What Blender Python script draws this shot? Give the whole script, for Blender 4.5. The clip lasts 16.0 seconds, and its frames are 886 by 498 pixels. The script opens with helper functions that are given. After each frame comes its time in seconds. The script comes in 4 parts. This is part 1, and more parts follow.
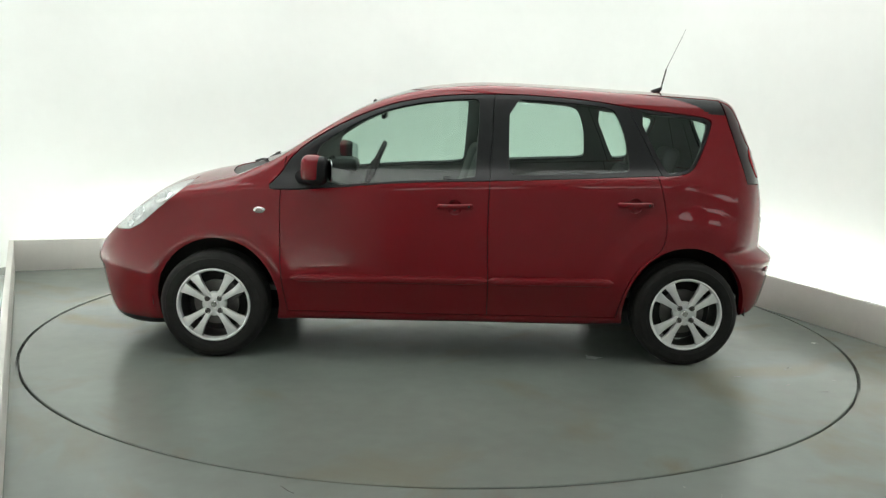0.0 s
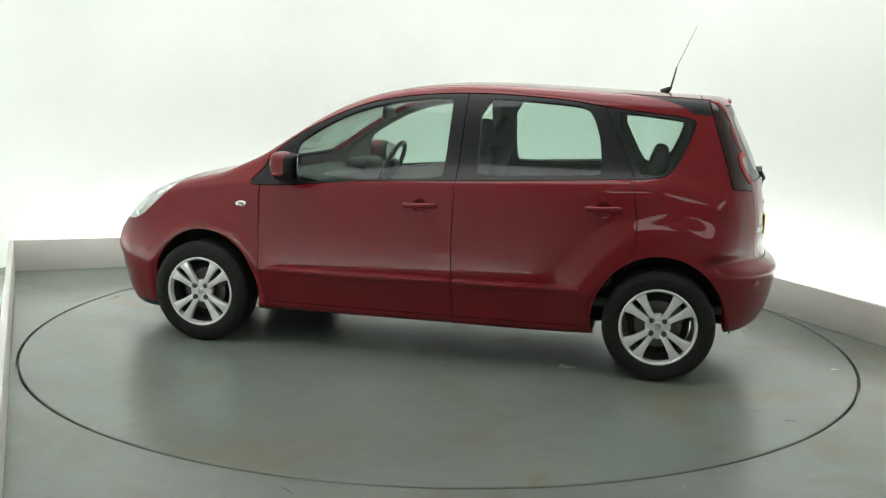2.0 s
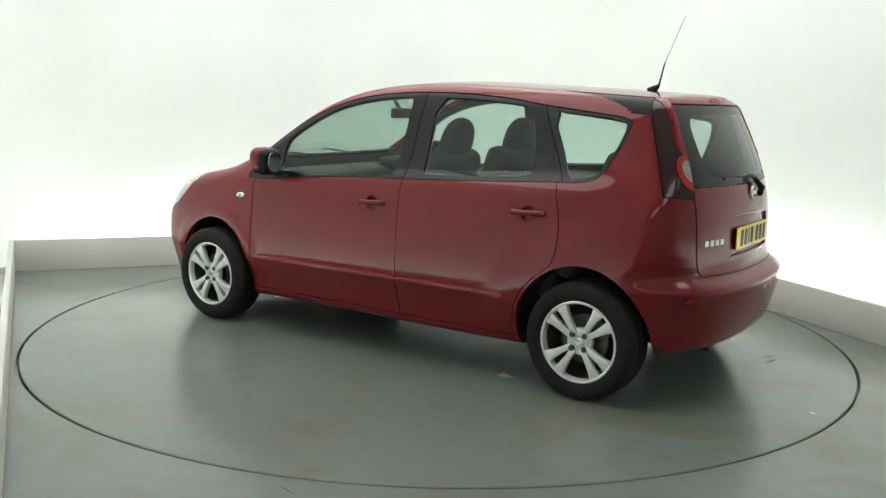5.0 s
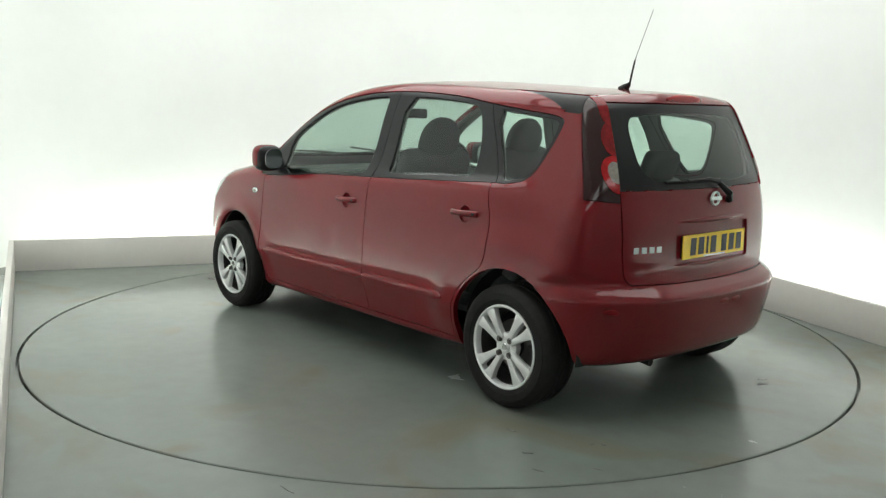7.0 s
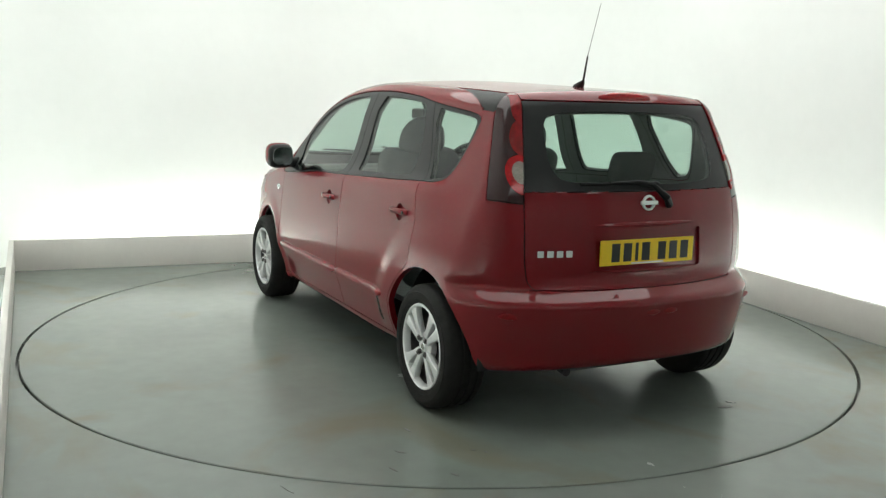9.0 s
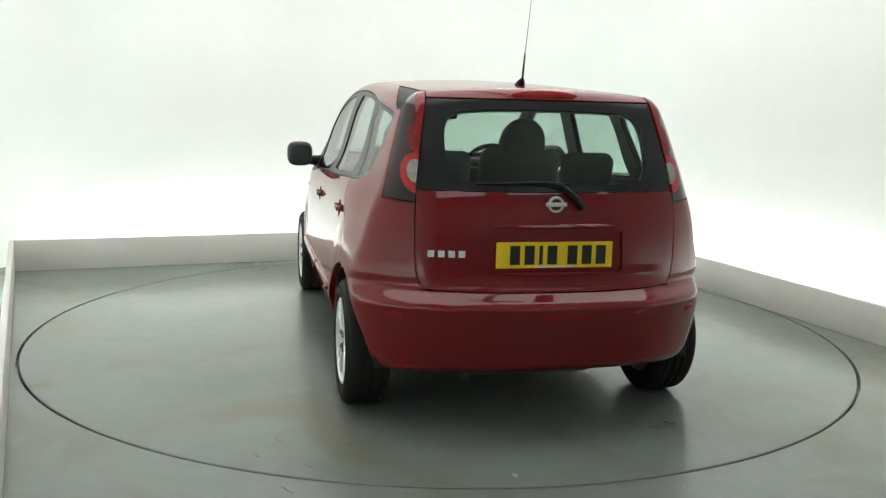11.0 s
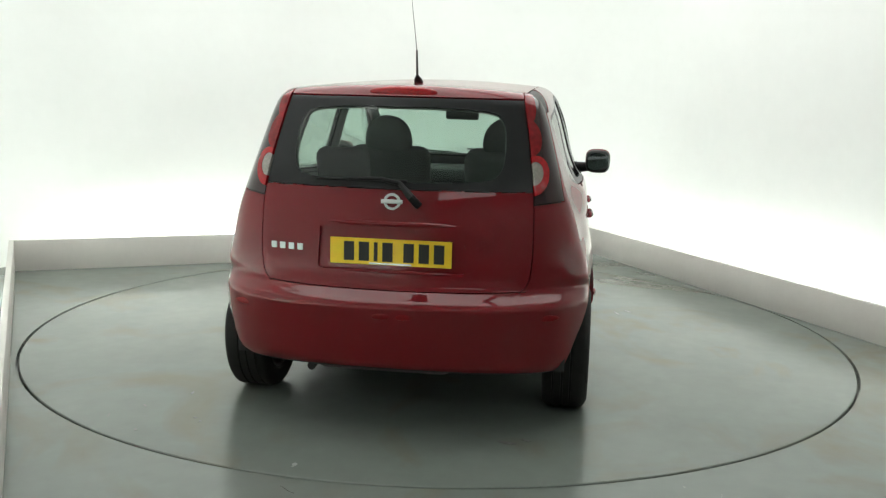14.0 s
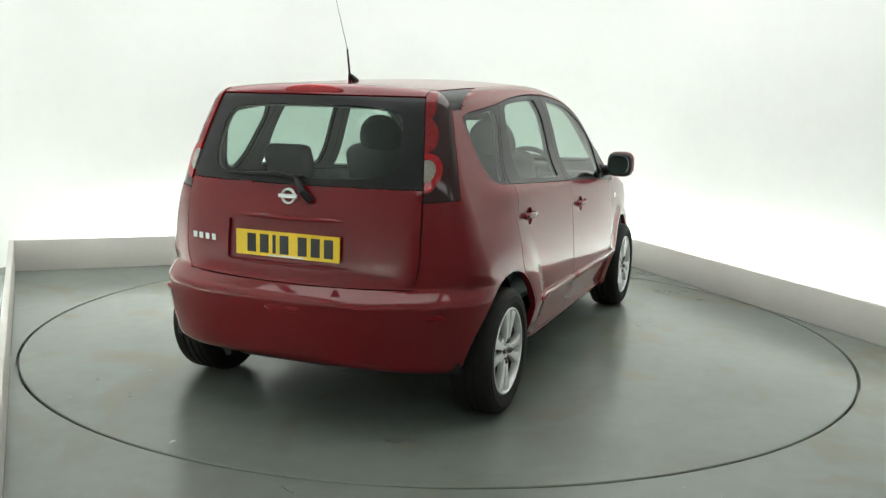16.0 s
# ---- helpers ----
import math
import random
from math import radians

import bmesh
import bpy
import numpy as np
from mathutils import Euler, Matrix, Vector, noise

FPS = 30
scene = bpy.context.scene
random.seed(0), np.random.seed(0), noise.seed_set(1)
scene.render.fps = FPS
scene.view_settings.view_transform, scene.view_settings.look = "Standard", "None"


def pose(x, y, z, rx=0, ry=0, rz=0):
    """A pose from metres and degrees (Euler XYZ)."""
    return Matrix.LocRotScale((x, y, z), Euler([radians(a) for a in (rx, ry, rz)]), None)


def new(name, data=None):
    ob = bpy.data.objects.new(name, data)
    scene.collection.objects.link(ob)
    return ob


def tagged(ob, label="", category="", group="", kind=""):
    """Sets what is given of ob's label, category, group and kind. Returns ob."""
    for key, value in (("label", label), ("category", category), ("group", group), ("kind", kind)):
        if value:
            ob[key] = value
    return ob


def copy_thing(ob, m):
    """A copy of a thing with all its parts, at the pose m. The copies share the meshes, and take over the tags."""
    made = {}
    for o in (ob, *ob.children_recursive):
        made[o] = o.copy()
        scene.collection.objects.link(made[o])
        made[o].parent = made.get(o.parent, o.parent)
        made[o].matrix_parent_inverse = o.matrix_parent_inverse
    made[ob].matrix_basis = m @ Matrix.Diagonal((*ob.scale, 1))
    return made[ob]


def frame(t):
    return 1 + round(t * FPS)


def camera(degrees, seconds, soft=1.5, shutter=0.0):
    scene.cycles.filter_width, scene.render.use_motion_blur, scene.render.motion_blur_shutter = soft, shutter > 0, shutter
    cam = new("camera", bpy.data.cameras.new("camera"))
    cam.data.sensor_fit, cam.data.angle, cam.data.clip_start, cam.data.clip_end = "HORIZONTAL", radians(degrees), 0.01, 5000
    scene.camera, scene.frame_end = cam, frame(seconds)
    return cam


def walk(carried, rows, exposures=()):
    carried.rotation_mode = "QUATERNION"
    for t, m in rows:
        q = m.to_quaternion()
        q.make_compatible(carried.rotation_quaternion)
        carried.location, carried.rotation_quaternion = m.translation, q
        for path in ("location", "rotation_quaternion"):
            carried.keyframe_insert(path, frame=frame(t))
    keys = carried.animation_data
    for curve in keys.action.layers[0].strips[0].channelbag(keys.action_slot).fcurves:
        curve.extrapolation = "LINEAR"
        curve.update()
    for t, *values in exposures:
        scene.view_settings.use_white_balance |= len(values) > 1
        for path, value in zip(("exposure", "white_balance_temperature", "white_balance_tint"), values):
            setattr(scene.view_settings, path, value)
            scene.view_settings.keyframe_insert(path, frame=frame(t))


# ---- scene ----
cam = camera(51.938, 16.0, soft=1.3)
CAM = Matrix.Translation((0, -5.6555, 1.43)) @ pose(0, 0, 0, 90 - 9.3192, 0, -0.0826) @ pose(0, 0, 0, 0, 0, 1.5368)
walk(cam, [(0, CAM), (16, CAM)], exposures=[(0, 0.0, 6500, 10.0), (16, 0.0, 6500, 10.0)])

# ---- light ----
world = bpy.data.worlds.new("world")
scene.world = world
world.use_nodes = True
world.node_tree.nodes["Background"].inputs[0].default_value = (0.9, 1.0, 0.95, 1)
world.node_tree.nodes["Background"].inputs[1].default_value = 0.05
TUBE_POWER = 29.0
PANEL_POWER = 2.2

# ---- plan ----
ROOM = 21.7                      # degrees by which the bay is turned
PLINTH_H, PLINTH_T, TROUGH = 0.245, 0.035, 0.42
BACK, RIGHT, LEFT = 2.555, 2.465, -2.61   # plinth faces in the bay's own axes
BAY_END, LEFT_END, RIGHT_END = -4.75, -5.2, -6.5
WALL_H = 3.6
DISC_R = 2.448
A0, RATE, YC = 181.345, -7.11957, -0.05902   # turntable heading, degrees a second, car's offset


def room(u, v, z=0.0):
    a = radians(ROOM)
    return Vector((u * math.cos(a) - v * math.sin(a), u * math.sin(a) + v * math.cos(a), z))


# ---- materials ----
def mat(name, color=(0.5, 0.5, 0.5), rough=0.5, metal=0.0, coat=0.0, vary=0.0, scale=8.0, bump=0.0, bump_scale=60.0,
        emit=None, power=0.0, spec=0.5, rough_vary=0.0):
    m = bpy.data.materials.new(name)
    m.use_nodes = True
    nt = m.node_tree
    b = nt.nodes["Principled BSDF"]
    b.inputs["Base Color"].default_value = (*color, 1)
    b.inputs["Roughness"].default_value = rough
    b.inputs["Metallic"].default_value = metal
    b.inputs["Coat Weight"].default_value = coat
    b.inputs["Coat Roughness"].default_value = 0.03
    b.inputs["Specular IOR Level"].default_value = spec
    if emit:
        b.inputs["Emission Color"].default_value = (*emit, 1)
        b.inputs["Emission Strength"].default_value = power
    tc = nt.nodes.new("ShaderNodeTexCoord")
    if vary or rough_vary:
        n = nt.nodes.new("ShaderNodeTexNoise")
        n.inputs["Scale"].default_value = scale
        n.inputs["Detail"].default_value = 6
        nt.links.new(tc.outputs["Object"], n.inputs["Vector"])
        n2 = nt.nodes.new("ShaderNodeTexNoise")
        n2.inputs["Scale"].default_value = scale * 9
        n2.inputs["Detail"].default_value = 3
        nt.links.new(tc.outputs["Object"], n2.inputs["Vector"])
        ad = nt.nodes.new("ShaderNodeMath")
        ad.operation = "MULTIPLY_ADD"
        nt.links.new(n2.outputs[0], ad.inputs[0])
        ad.inputs[1].default_value = 0.35
        nt.links.new(n.outputs[0], ad.inputs[2])
        if vary:
            r = nt.nodes.new("ShaderNodeValToRGB")
            r.color_ramp.elements[0].position, r.color_ramp.elements[1].position = 0.4, 0.95
            r.color_ramp.elements[0].color = (*[c * (1 - vary) for c in color], 1)
            r.color_ramp.elements[1].color = (*[min(1, c * (1 + vary)) for c in color], 1)
            nt.links.new(ad.outputs[0], r.inputs[0])
            nt.links.new(r.outputs[0], b.inputs["Base Color"])
        if rough_vary:
            mr = nt.nodes.new("ShaderNodeMapRange")
            mr.inputs[1].default_value, mr.inputs[2].default_value = 0.4, 0.95
            mr.inputs[3].default_value, mr.inputs[4].default_value = max(0, rough - rough_vary), rough + rough_vary
            nt.links.new(ad.outputs[0], mr.inputs[0])
            nt.links.new(mr.outputs[0], b.inputs["Roughness"])
    if bump:
        n = nt.nodes.new("ShaderNodeTexNoise")
        n.inputs["Scale"].default_value = bump_scale
        n.inputs["Detail"].default_value = 4
        nt.links.new(tc.outputs["Object"], n.inputs["Vector"])
        bp = nt.nodes.new("ShaderNodeBump")
        bp.inputs["Strength"].default_value = bump
        bp.inputs["Distance"].default_value = 0.004
        nt.links.new(n.outputs[0], bp.inputs["Height"])
        nt.links.new(bp.outputs[0], b.inputs["Normal"])
    return m


def glass_mat(name, tint, gloss=1.0):
    m = bpy.data.materials.new(name)
    m.use_nodes = True
    nt = m.node_tree
    nt.nodes.remove(nt.nodes["Principled BSDF"])
    out = nt.nodes["Material Output"]
    tr = nt.nodes.new("ShaderNodeBsdfTransparent")
    tr.inputs[0].default_value = (*tint, 1)
    gl = nt.nodes.new("ShaderNodeBsdfGlossy")
    gl.inputs["Roughness"].default_value = 0.01
    lw = nt.nodes.new("ShaderNodeLayerWeight")
    lw.inputs["Blend"].default_value = 0.5
    pw = nt.nodes.new("ShaderNodeMath")
    pw.operation = "POWER"
    pw.inputs[1].default_value = 4.5
    mu = nt.nodes.new("ShaderNodeMath")
    mu.operation = "MULTIPLY_ADD"
    mu.inputs[1].default_value = 0.92 * gloss
    mu.inputs[2].default_value = 0.05 * gloss
    mx = nt.nodes.new("ShaderNodeMixShader")
    nt.links.new(lw.outputs["Facing"], pw.inputs[0])
    nt.links.new(pw.outputs[0], mu.inputs[0])
    nt.links.new(mu.outputs[0], mx.inputs[0])
    nt.links.new(tr.outputs[0], mx.inputs[1])
    nt.links.new(gl.outputs[0], mx.inputs[2])
    nt.links.new(mx.outputs[0], out.inputs[0])
    return m


M_PAINT = mat("red_metallic_paint", (0.156, 0.0026, 0.0070), 0.45, 0.0, 0.80, vary=0.06, scale=300, spec=0.08)
M_BLACK = mat("black_trim", (0.012, 0.013, 0.014), 0.3, spec=0.3, vary=0.1, scale=30)
M_PLASTIC = mat("black_plastic", (0.009, 0.0095, 0.010), 0.42, vary=0.2, scale=40, bump=0.12, bump_scale=600, spec=0.2)
M_UNDER = mat("dark_underbody", (0.012, 0.012, 0.012), 0.8, vary=0.3, scale=12)
M_LINING = mat("grey_lining", (0.24, 0.245, 0.24), 0.85, vary=0.15, scale=20)
M_SEAT = mat("charcoal_seat_cloth", (0.12, 0.125, 0.126), 0.9, vary=0.2, scale=60, bump=0.3, bump_scale=500)
M_GLASS = glass_mat("green_tinted_glass", (0.66, 0.78, 0.72))
M_LENS = glass_mat("clear_lens", (0.93, 0.95, 0.95))
M_TYRE = mat("tyre_rubber", (0.013, 0.0128, 0.012), 0.75, vary=0.25, scale=25, bump=0.25, bump_scale=250, spec=0.25)
M_ALLOY = mat("silver_alloy", (0.76, 0.77, 0.77), 0.30, 0.35, 0.3, vary=0.06, scale=30)
M_STEEL = mat("brake_steel", (0.14, 0.135, 0.13), 0.45, 0.8, vary=0.2, scale=20)
M_SILVER = mat("silver_paint", (0.72, 0.73, 0.74), 0.25, 0.25, 0.5, vary=0.04, scale=40)
M_CHROME = mat("chrome", (0.85, 0.86, 0.87), 0.08, 1.0)
# door mirror glass: its dark reflection is put into the colour
M_MIRROR = mat("darkened_mirror", (0.38, 0.40, 0.41), 0.05, 1.0)
M_WHITE = mat("white_painted_wall", (0.82, 0.84, 0.82), 0.7, vary=0.03, scale=1.2)
M_PLINTH = mat("off_white_plinth_paint", (0.62, 0.605, 0.57), 0.55, vary=0.05, scale=3, bump=0.05)
M_CEIL = mat("white_ceiling", (0.8, 0.82, 0.8), 0.8, vary=0.03, scale=1)
M_DIM = mat("pale_rear_wall", (0.60, 0.61, 0.60), 0.8, vary=0.1, scale=1)
M_TUBE = mat("fluorescent_tube", (0.9, 0.9, 0.9), 0.4, emit=(0.94, 1.0, 0.945), power=TUBE_POWER)
M_PANEL = mat("ceiling_light_diffuser", (0.9, 0.9, 0.9), 0.4, emit=(0.98, 1.0, 0.965), power=PANEL_POWER)


# ---- builders ----
def mesh_of(name, bm, material, smooth=False):
    me = bpy.data.meshes.new(name)
    bmesh.ops.recalc_face_normals(bm, faces=bm.faces[:])
    bm.to_mesh(me)
    bm.free()
    if smooth:
        me.shade_smooth()
        me.set_sharp_from_angle(angle=radians(35))
    me.materials.append(material)
    return me


def part(name, bm, material, parent, label="", smooth=False):
    ob = new(name, mesh_of(name, bm, material, smooth))
    ob.parent = parent
    if label:
        ob["label"] = label
    return ob


def box_bm(lo, hi, bevel=0.0, seg=2, m=None):
    bm = bmesh.new()
    bmesh.ops.create_cube(bm, size=1)
    lo, hi = Vector(lo), Vector(hi)
    for v in bm.verts:
        v.co = Vector([lo[i] + (v.co[i] + 0.5) * (hi[i] - lo[i]) for i in range(3)])
    if bevel:
        bmesh.ops.bevel(bm, geom=bm.edges[:], offset=bevel, segments=seg, affect="EDGES", profile=0.5)
    if m is not None:
        bmesh.ops.transform(bm, matrix=m, verts=bm.verts[:])
    return bm


def lathe_bm(profile, n=48, axis="y"):
    """profile: (radius, offset along the axis) pairs."""
    bm = bmesh.new()
    rings = []
    for i in range(n):
        a = 2 * math.pi * i / n
        rings.append([bm.verts.new((r * math.cos(a), o, r * math.sin(a)) if axis == "y" else (r * math.cos(a), r * math.sin(a), o)) for r, o in profile])
    for i in range(n):
        A, B = rings[i], rings[(i + 1) % n]
        for j in range(len(profile) - 1):
            bm.faces.new((A[j], B[j], B[j + 1], A[j + 1]))
    bmesh.ops.remove_doubles(bm, verts=bm.verts[:], dist=1e-6)
    return bm


def prism_bm(poly, o0, o1, axis="y", bevel=0.0):
    """A polygon in the plane across the axis, as a solid between two offsets."""
    bm = bmesh.new()
    put = (lambda p, o: (p[0], o, p[1])) if axis == "y" else ((lambda p, o: (o, p[0], p[1])) if axis == "x" else (lambda p, o: (p[0], p[1], o)))
    A = [bm.verts.new(put(p, o0)) for p in poly]
    B = [bm.verts.new(put(p, o1)) for p in poly]
    bm.faces.new(A)
    bm.faces.new(B[::-1])
    for i in range(len(poly)):
        j = (i + 1) % len(poly)
        bm.faces.new((A[i], A[j], B[j], B[i]))
    bmesh.ops.recalc_face_normals(bm, faces=bm.faces[:])
    if bevel:
        bmesh.ops.bevel(bm, geom=bm.edges[:], offset=bevel, segments=2, affect="EDGES", profile=0.5)
    return bm


def join_bm(bms):
    out = bmesh.new()
    for b in bms:
        me = bpy.data.meshes.new("tmp")
        b.to_mesh(me)
        b.free()
        out.from_mesh(me)
        bpy.data.meshes.remove(me)
    return out


def tube_bm(points, radius, n=8):
    bm = bmesh.new()
    pts = [Vector(p) for p in points]
    rs = radius if isinstance(radius, (list, tuple)) else [radius] * len(pts)
    rings = []
    for i, p in enumerate(pts):
        d = (pts[min(i + 1, len(pts) - 1)] - pts[max(i - 1, 0)]).normalized()
        q = d.to_track_quat("Z", "Y")
        rings.append([bm.verts.new(p + q @ Vector((rs[i] * math.cos(2 * math.pi * k / n), rs[i] * math.sin(2 * math.pi * k / n), 0))) for k in range(n)])
    for A, B in zip(rings, rings[1:]):
        for k in range(n):
            bm.faces.new((A[k], A[(k + 1) % n], B[(k + 1) % n], B[k]))
    bm.faces.new(rings[0][::-1])
    bm.faces.new(rings[-1])
    return bm


# ---- the bay ----
def strip_bm(path, z0, z1, thick):
    """A wall along a line of (x, y) points; thick is to the left of the way along it."""
    bm = bmesh.new()
    pts = [Vector((p[0], p[1])) for p in path]
    rows = []
    for i, p in enumerate(pts):
        d = (pts[min(i + 1, len(pts) - 1)] - pts[max(i - 1, 0)]).normalized()
        n = Vector((-d.y, d.x)) * thick
        rows.append([bm.verts.new((p.x, p.y, z0)), bm.verts.new((p.x, p.y, z1)), bm.verts.new((p.x + n.x, p.y + n.y, z1)), bm.verts.new((p.x + n.x, p.y + n.y, z0))])
    for A, B in zip(rows, rows[1:]):
        for k in range(4):
            bm.faces.new((A[k], A[(k + 1) % 4], B[(k + 1) % 4], B[k]))
    bm.faces.new(rows[0])
    bm.faces.new(rows[-1][::-1])
    return bm


def structure(name, bm, material, label, category, smooth=False):
    return tagged(new(name, mesh_of(name, bm, material, smooth)), label, category, kind="structure")


def floor_mat(name, base):
    """Grey-green resin floor: glossy, with broad cloudy wear, scuffs and dried drips."""
    m = mat(name, base, 0.205, vary=0.12, scale=1.1, rough_vary=0.045, bump=0.03, bump_scale=7)
    nt = m.node_tree
    b = nt.nodes["Principled BSDF"]
    tc = nt.nodes["Texture Coordinate"]
    src = b.inputs["Base Color"].links[0].from_socket
    n = nt.nodes.new("ShaderNodeTexNoise")
    n.inputs["Scale"].default_value = 0.9
    n.inputs["Detail"].default_value = 9
    n.inputs["Distortion"].default_value = 1.8
    nt.links.new(tc.outputs["Object"], n.inputs["Vector"])
    r = nt.nodes.new("ShaderNodeValToRGB")
    r.color_ramp.elements[0].position, r.color_ramp.elements[1].position = 0.52, 0.74
    r.color_ramp.elements[0].color, r.color_ramp.elements[1].color = (0, 0, 0, 1), (1, 1, 1, 1)
    nt.links.new(n.outputs[0], r.inputs[0])
    mx = nt.nodes.new("ShaderNodeMix")
    mx.data_type = "RGBA"
    nt.links.new(r.outputs[0], mx.inputs[0])
    nt.links.new(src, mx.inputs[6])
    mx.inputs[7].default_value = (base[0] * 0.98, base[1] * 0.80, base[2] * 0.62, 1)
    nt.links.new(mx.outputs[2], b.inputs["Base Color"])
    # worn blotches that have lost their gloss
    w = nt.nodes.new("ShaderNodeTexNoise")
    w.inputs["Scale"].default_value = 2.6
    w.inputs["Detail"].default_value = 2
    w.inputs["Roughness"].default_value = 0.5
    nt.links.new(tc.outputs["Object"], w.inputs["Vector"])
    wr = nt.nodes.new("ShaderNodeMapRange")
    wr.inputs[1].default_value, wr.inputs[2].default_value, wr.inputs[3].default_value, wr.inputs[4].default_value = 0.35, 0.75, 0.0, 0.05
    nt.links.new(w.outputs[0], wr.inputs[0])
    ad = nt.nodes.new("ShaderNodeMath")
    ad.operation = "ADD"
    rough = b.inputs["Roughness"]
    if rough.links:
        nt.links.new(rough.links[0].from_socket, ad.inputs[0])
    else:
        ad.inputs[0].default_value = rough.default_value
    nt.links.new(wr.outputs[0], ad.inputs[1])
    nt.links.new(ad.outputs[0], rough)
    return m


M_FLOOR = floor_mat("grey_green_floor_paint", (0.166, 0.188, 0.170))
M_DISC = floor_mat("grey_green_turntable_paint", (0.156, 0.178, 0.160))


def ring_floor():
    bm = bmesh.new()
    n = 160
    inner, outer, low = [], [], []
    for i in range(n):
        a = 2 * math.pi * i / n
        c, s = math.cos(a), math.sin(a)
        r = DISC_R + 0.007
        inner.append(bm.verts.new((r * c, r * s - 0.0035, 0)))
        low.append(bm.verts.new((r * c, r * s - 0.0035, -0.05)))
        k = 11.0 / max(abs(c), abs(s))
        outer.append(bm.verts.new((k * c, k * s, 0)))
    for i in range(n):
        j = (i + 1) % n
        bm.faces.new((inner[i], inner[j], outer[j], outer[i]))
        bm.faces.new((inner[i], low[i], low[j], inner[j]))
    bm.faces.new(low)
    return bm


structure("floor", ring_floor(), M_FLOOR, "grey-green painted concrete floor with a glossy worn finish", "floor")

crack = new("crack", mesh_of("crack", tube_bm([(-0.577, -2.466, 0.0), (-0.556, -2.49, 0.0005), (-0.545, -2.505, 0.0), (-0.515, -2.53, 0.0)], [0.0006, 0.0016, 0.0010, 0.0014], 5), M_UNDER))
crack.parent = bpy.data.objects["floor"]

disc = lathe_bm([(0, 0.0), (DISC_R - 0.011, 0.0), (DISC_R - 0.006, -0.004), (DISC_R - 0.006, -0.04), (0, -0.04)], 200, "z")
turntable = tagged(new("turntable"), "round grey-green car turntable set flush in the floor", "turntable")
part("deck", disc, M_DISC, turntable)


M_SCUFF = mat("dark_scuff", (0.05, 0.05, 0.045), 0.5, vary=0.4, scale=60)


def scuff(x, y, a, b, turn, seed):
    """A dried dark mark on the deck, with an uneven edge."""
    rng = random.Random(seed)
    n = 18
    poly = []
    for i in range(n):
        t = 2 * math.pi * i / n
        r = 0.55 + 0.45 * rng.random()
        u, v = a * r * math.cos(t), b * r * math.sin(t)
        c, s = math.cos(radians(turn)), math.sin(radians(turn))
        poly.append((x + u * c - v * s, y + u * s + v * c))
    part("scuff_mark", prism_bm(poly, 0.0004, 0.0012, "z"), M_SCUFF, turntable, "small dark dried mark")


for i_, (x_, y_, a_, b_, r_) in enumerate(((-1.915, -0.583, 0.045, 0.02, 80), (-1.87, -0.66, 0.03, 0.012, 60), (-1.591, 0.965, 0.03, 0.007, 10), (-1.81, 1.10, 0.028, 0.008, 40),
                                           (-1.96, 1.197, 0.03, 0.006, 20), (-1.946, 0.773, 0.015, 0.006, 0), (-2.10, 1.0, 0.02, 0.008, 30), (-1.91, 0.81, 0.015, 0.007, 70),
                                           (0.676, -1.139, 0.06, 0.012, 15), (0.75, -1.22, 0.05, 0.009, 35), (-0.20, -0.07, 0.06, 0.003, 160), (-0.31, -0.01, 0.07, 0.003, 135))):
    scuff(x_, y_, a_, b_, r_, i_)


def bay_line(off, radius, end=RIGHT_END, left_end=LEFT_END):
    """The line of the bay's walls set back by off from the plinth face: down the left, along the back, down the right side."""
    u0, u1, v1 = LEFT - off, RIGHT + off, BACK + off
    pts = [(u0 + 0.245 * (BACK - left_end) / 5.0, left_end)]
    def corner(cu, cv, a0):
        n = 10 if radius > 0.02 else 0
        return [(cu + radius * math.cos(radians(a0 - 90 * i / n)), cv + radius * math.sin(radians(a0 - 90 * i / n))) for i in range(n + 1)] if n else []
    pts += corner(u0 + radius, v1 - radius, 180) or [(u0, v1)]
    pts += corner(u1 - radius, v1 - radius, 90) or [(u1, v1)]
    pts += [(u1, end)]
    return [room(*p).xy for p in pts]


# plinth boards: straight pieces that butt
def board(name, a, b, label):
    a, b = room(*a), room(*b)
    d = (b - a).normalized()
    m = Matrix.Translation(a) @ Matrix.Rotation(math.atan2(d.y, d.x), 4, "Z")
    bm = box_bm((0, 0, 0), ((b - a).length, PLINTH_T, PLINTH_H), 0.004, 2, m)
    return structure(name, bm, M_PLINTH, label, "plinth", True)


LEFT_NEAR = LEFT + 0.245 * (BACK - BAY_END) / 5.0
board("plinth_back", (LEFT - PLINTH_T, BACK), (RIGHT, BACK), "low off-white plinth board along the back wall")
board("plinth_right", (RIGHT, BACK + PLINTH_T), (RIGHT, RIGHT_END), "low off-white plinth board along the side wall")
board("plinth_left", (LEFT_NEAR, BAY_END), (LEFT, BACK), "low off-white plinth board along the side wall")
structure("wall_bay", strip_bm(bay_line(TROUGH, 0.9), 0, WALL_H, 0.12), M_WHITE, "seamless white wall with rounded corners, lit from below", "wall", True)


def light_tube(a, b):
    a, b = room(*a, 0.10), room(*b, 0.10)
    t = tagged(new("fluorescent_tube", mesh_of("fluorescent_tube", tube_bm([a, b], 0.019, 10), M_TUBE, True)),
               "lit white fluorescent tube lying behind the plinth", "light tube", group="tubes behind the plinth")
    return t


def tube_run(a, b, n):
    a, b = Vector(a), Vector(b)
    for i in range(n):
        p, q = a.lerp(b, i / n), a.lerp(b, (i + 0.96) / n)
        light_tube(p, q)


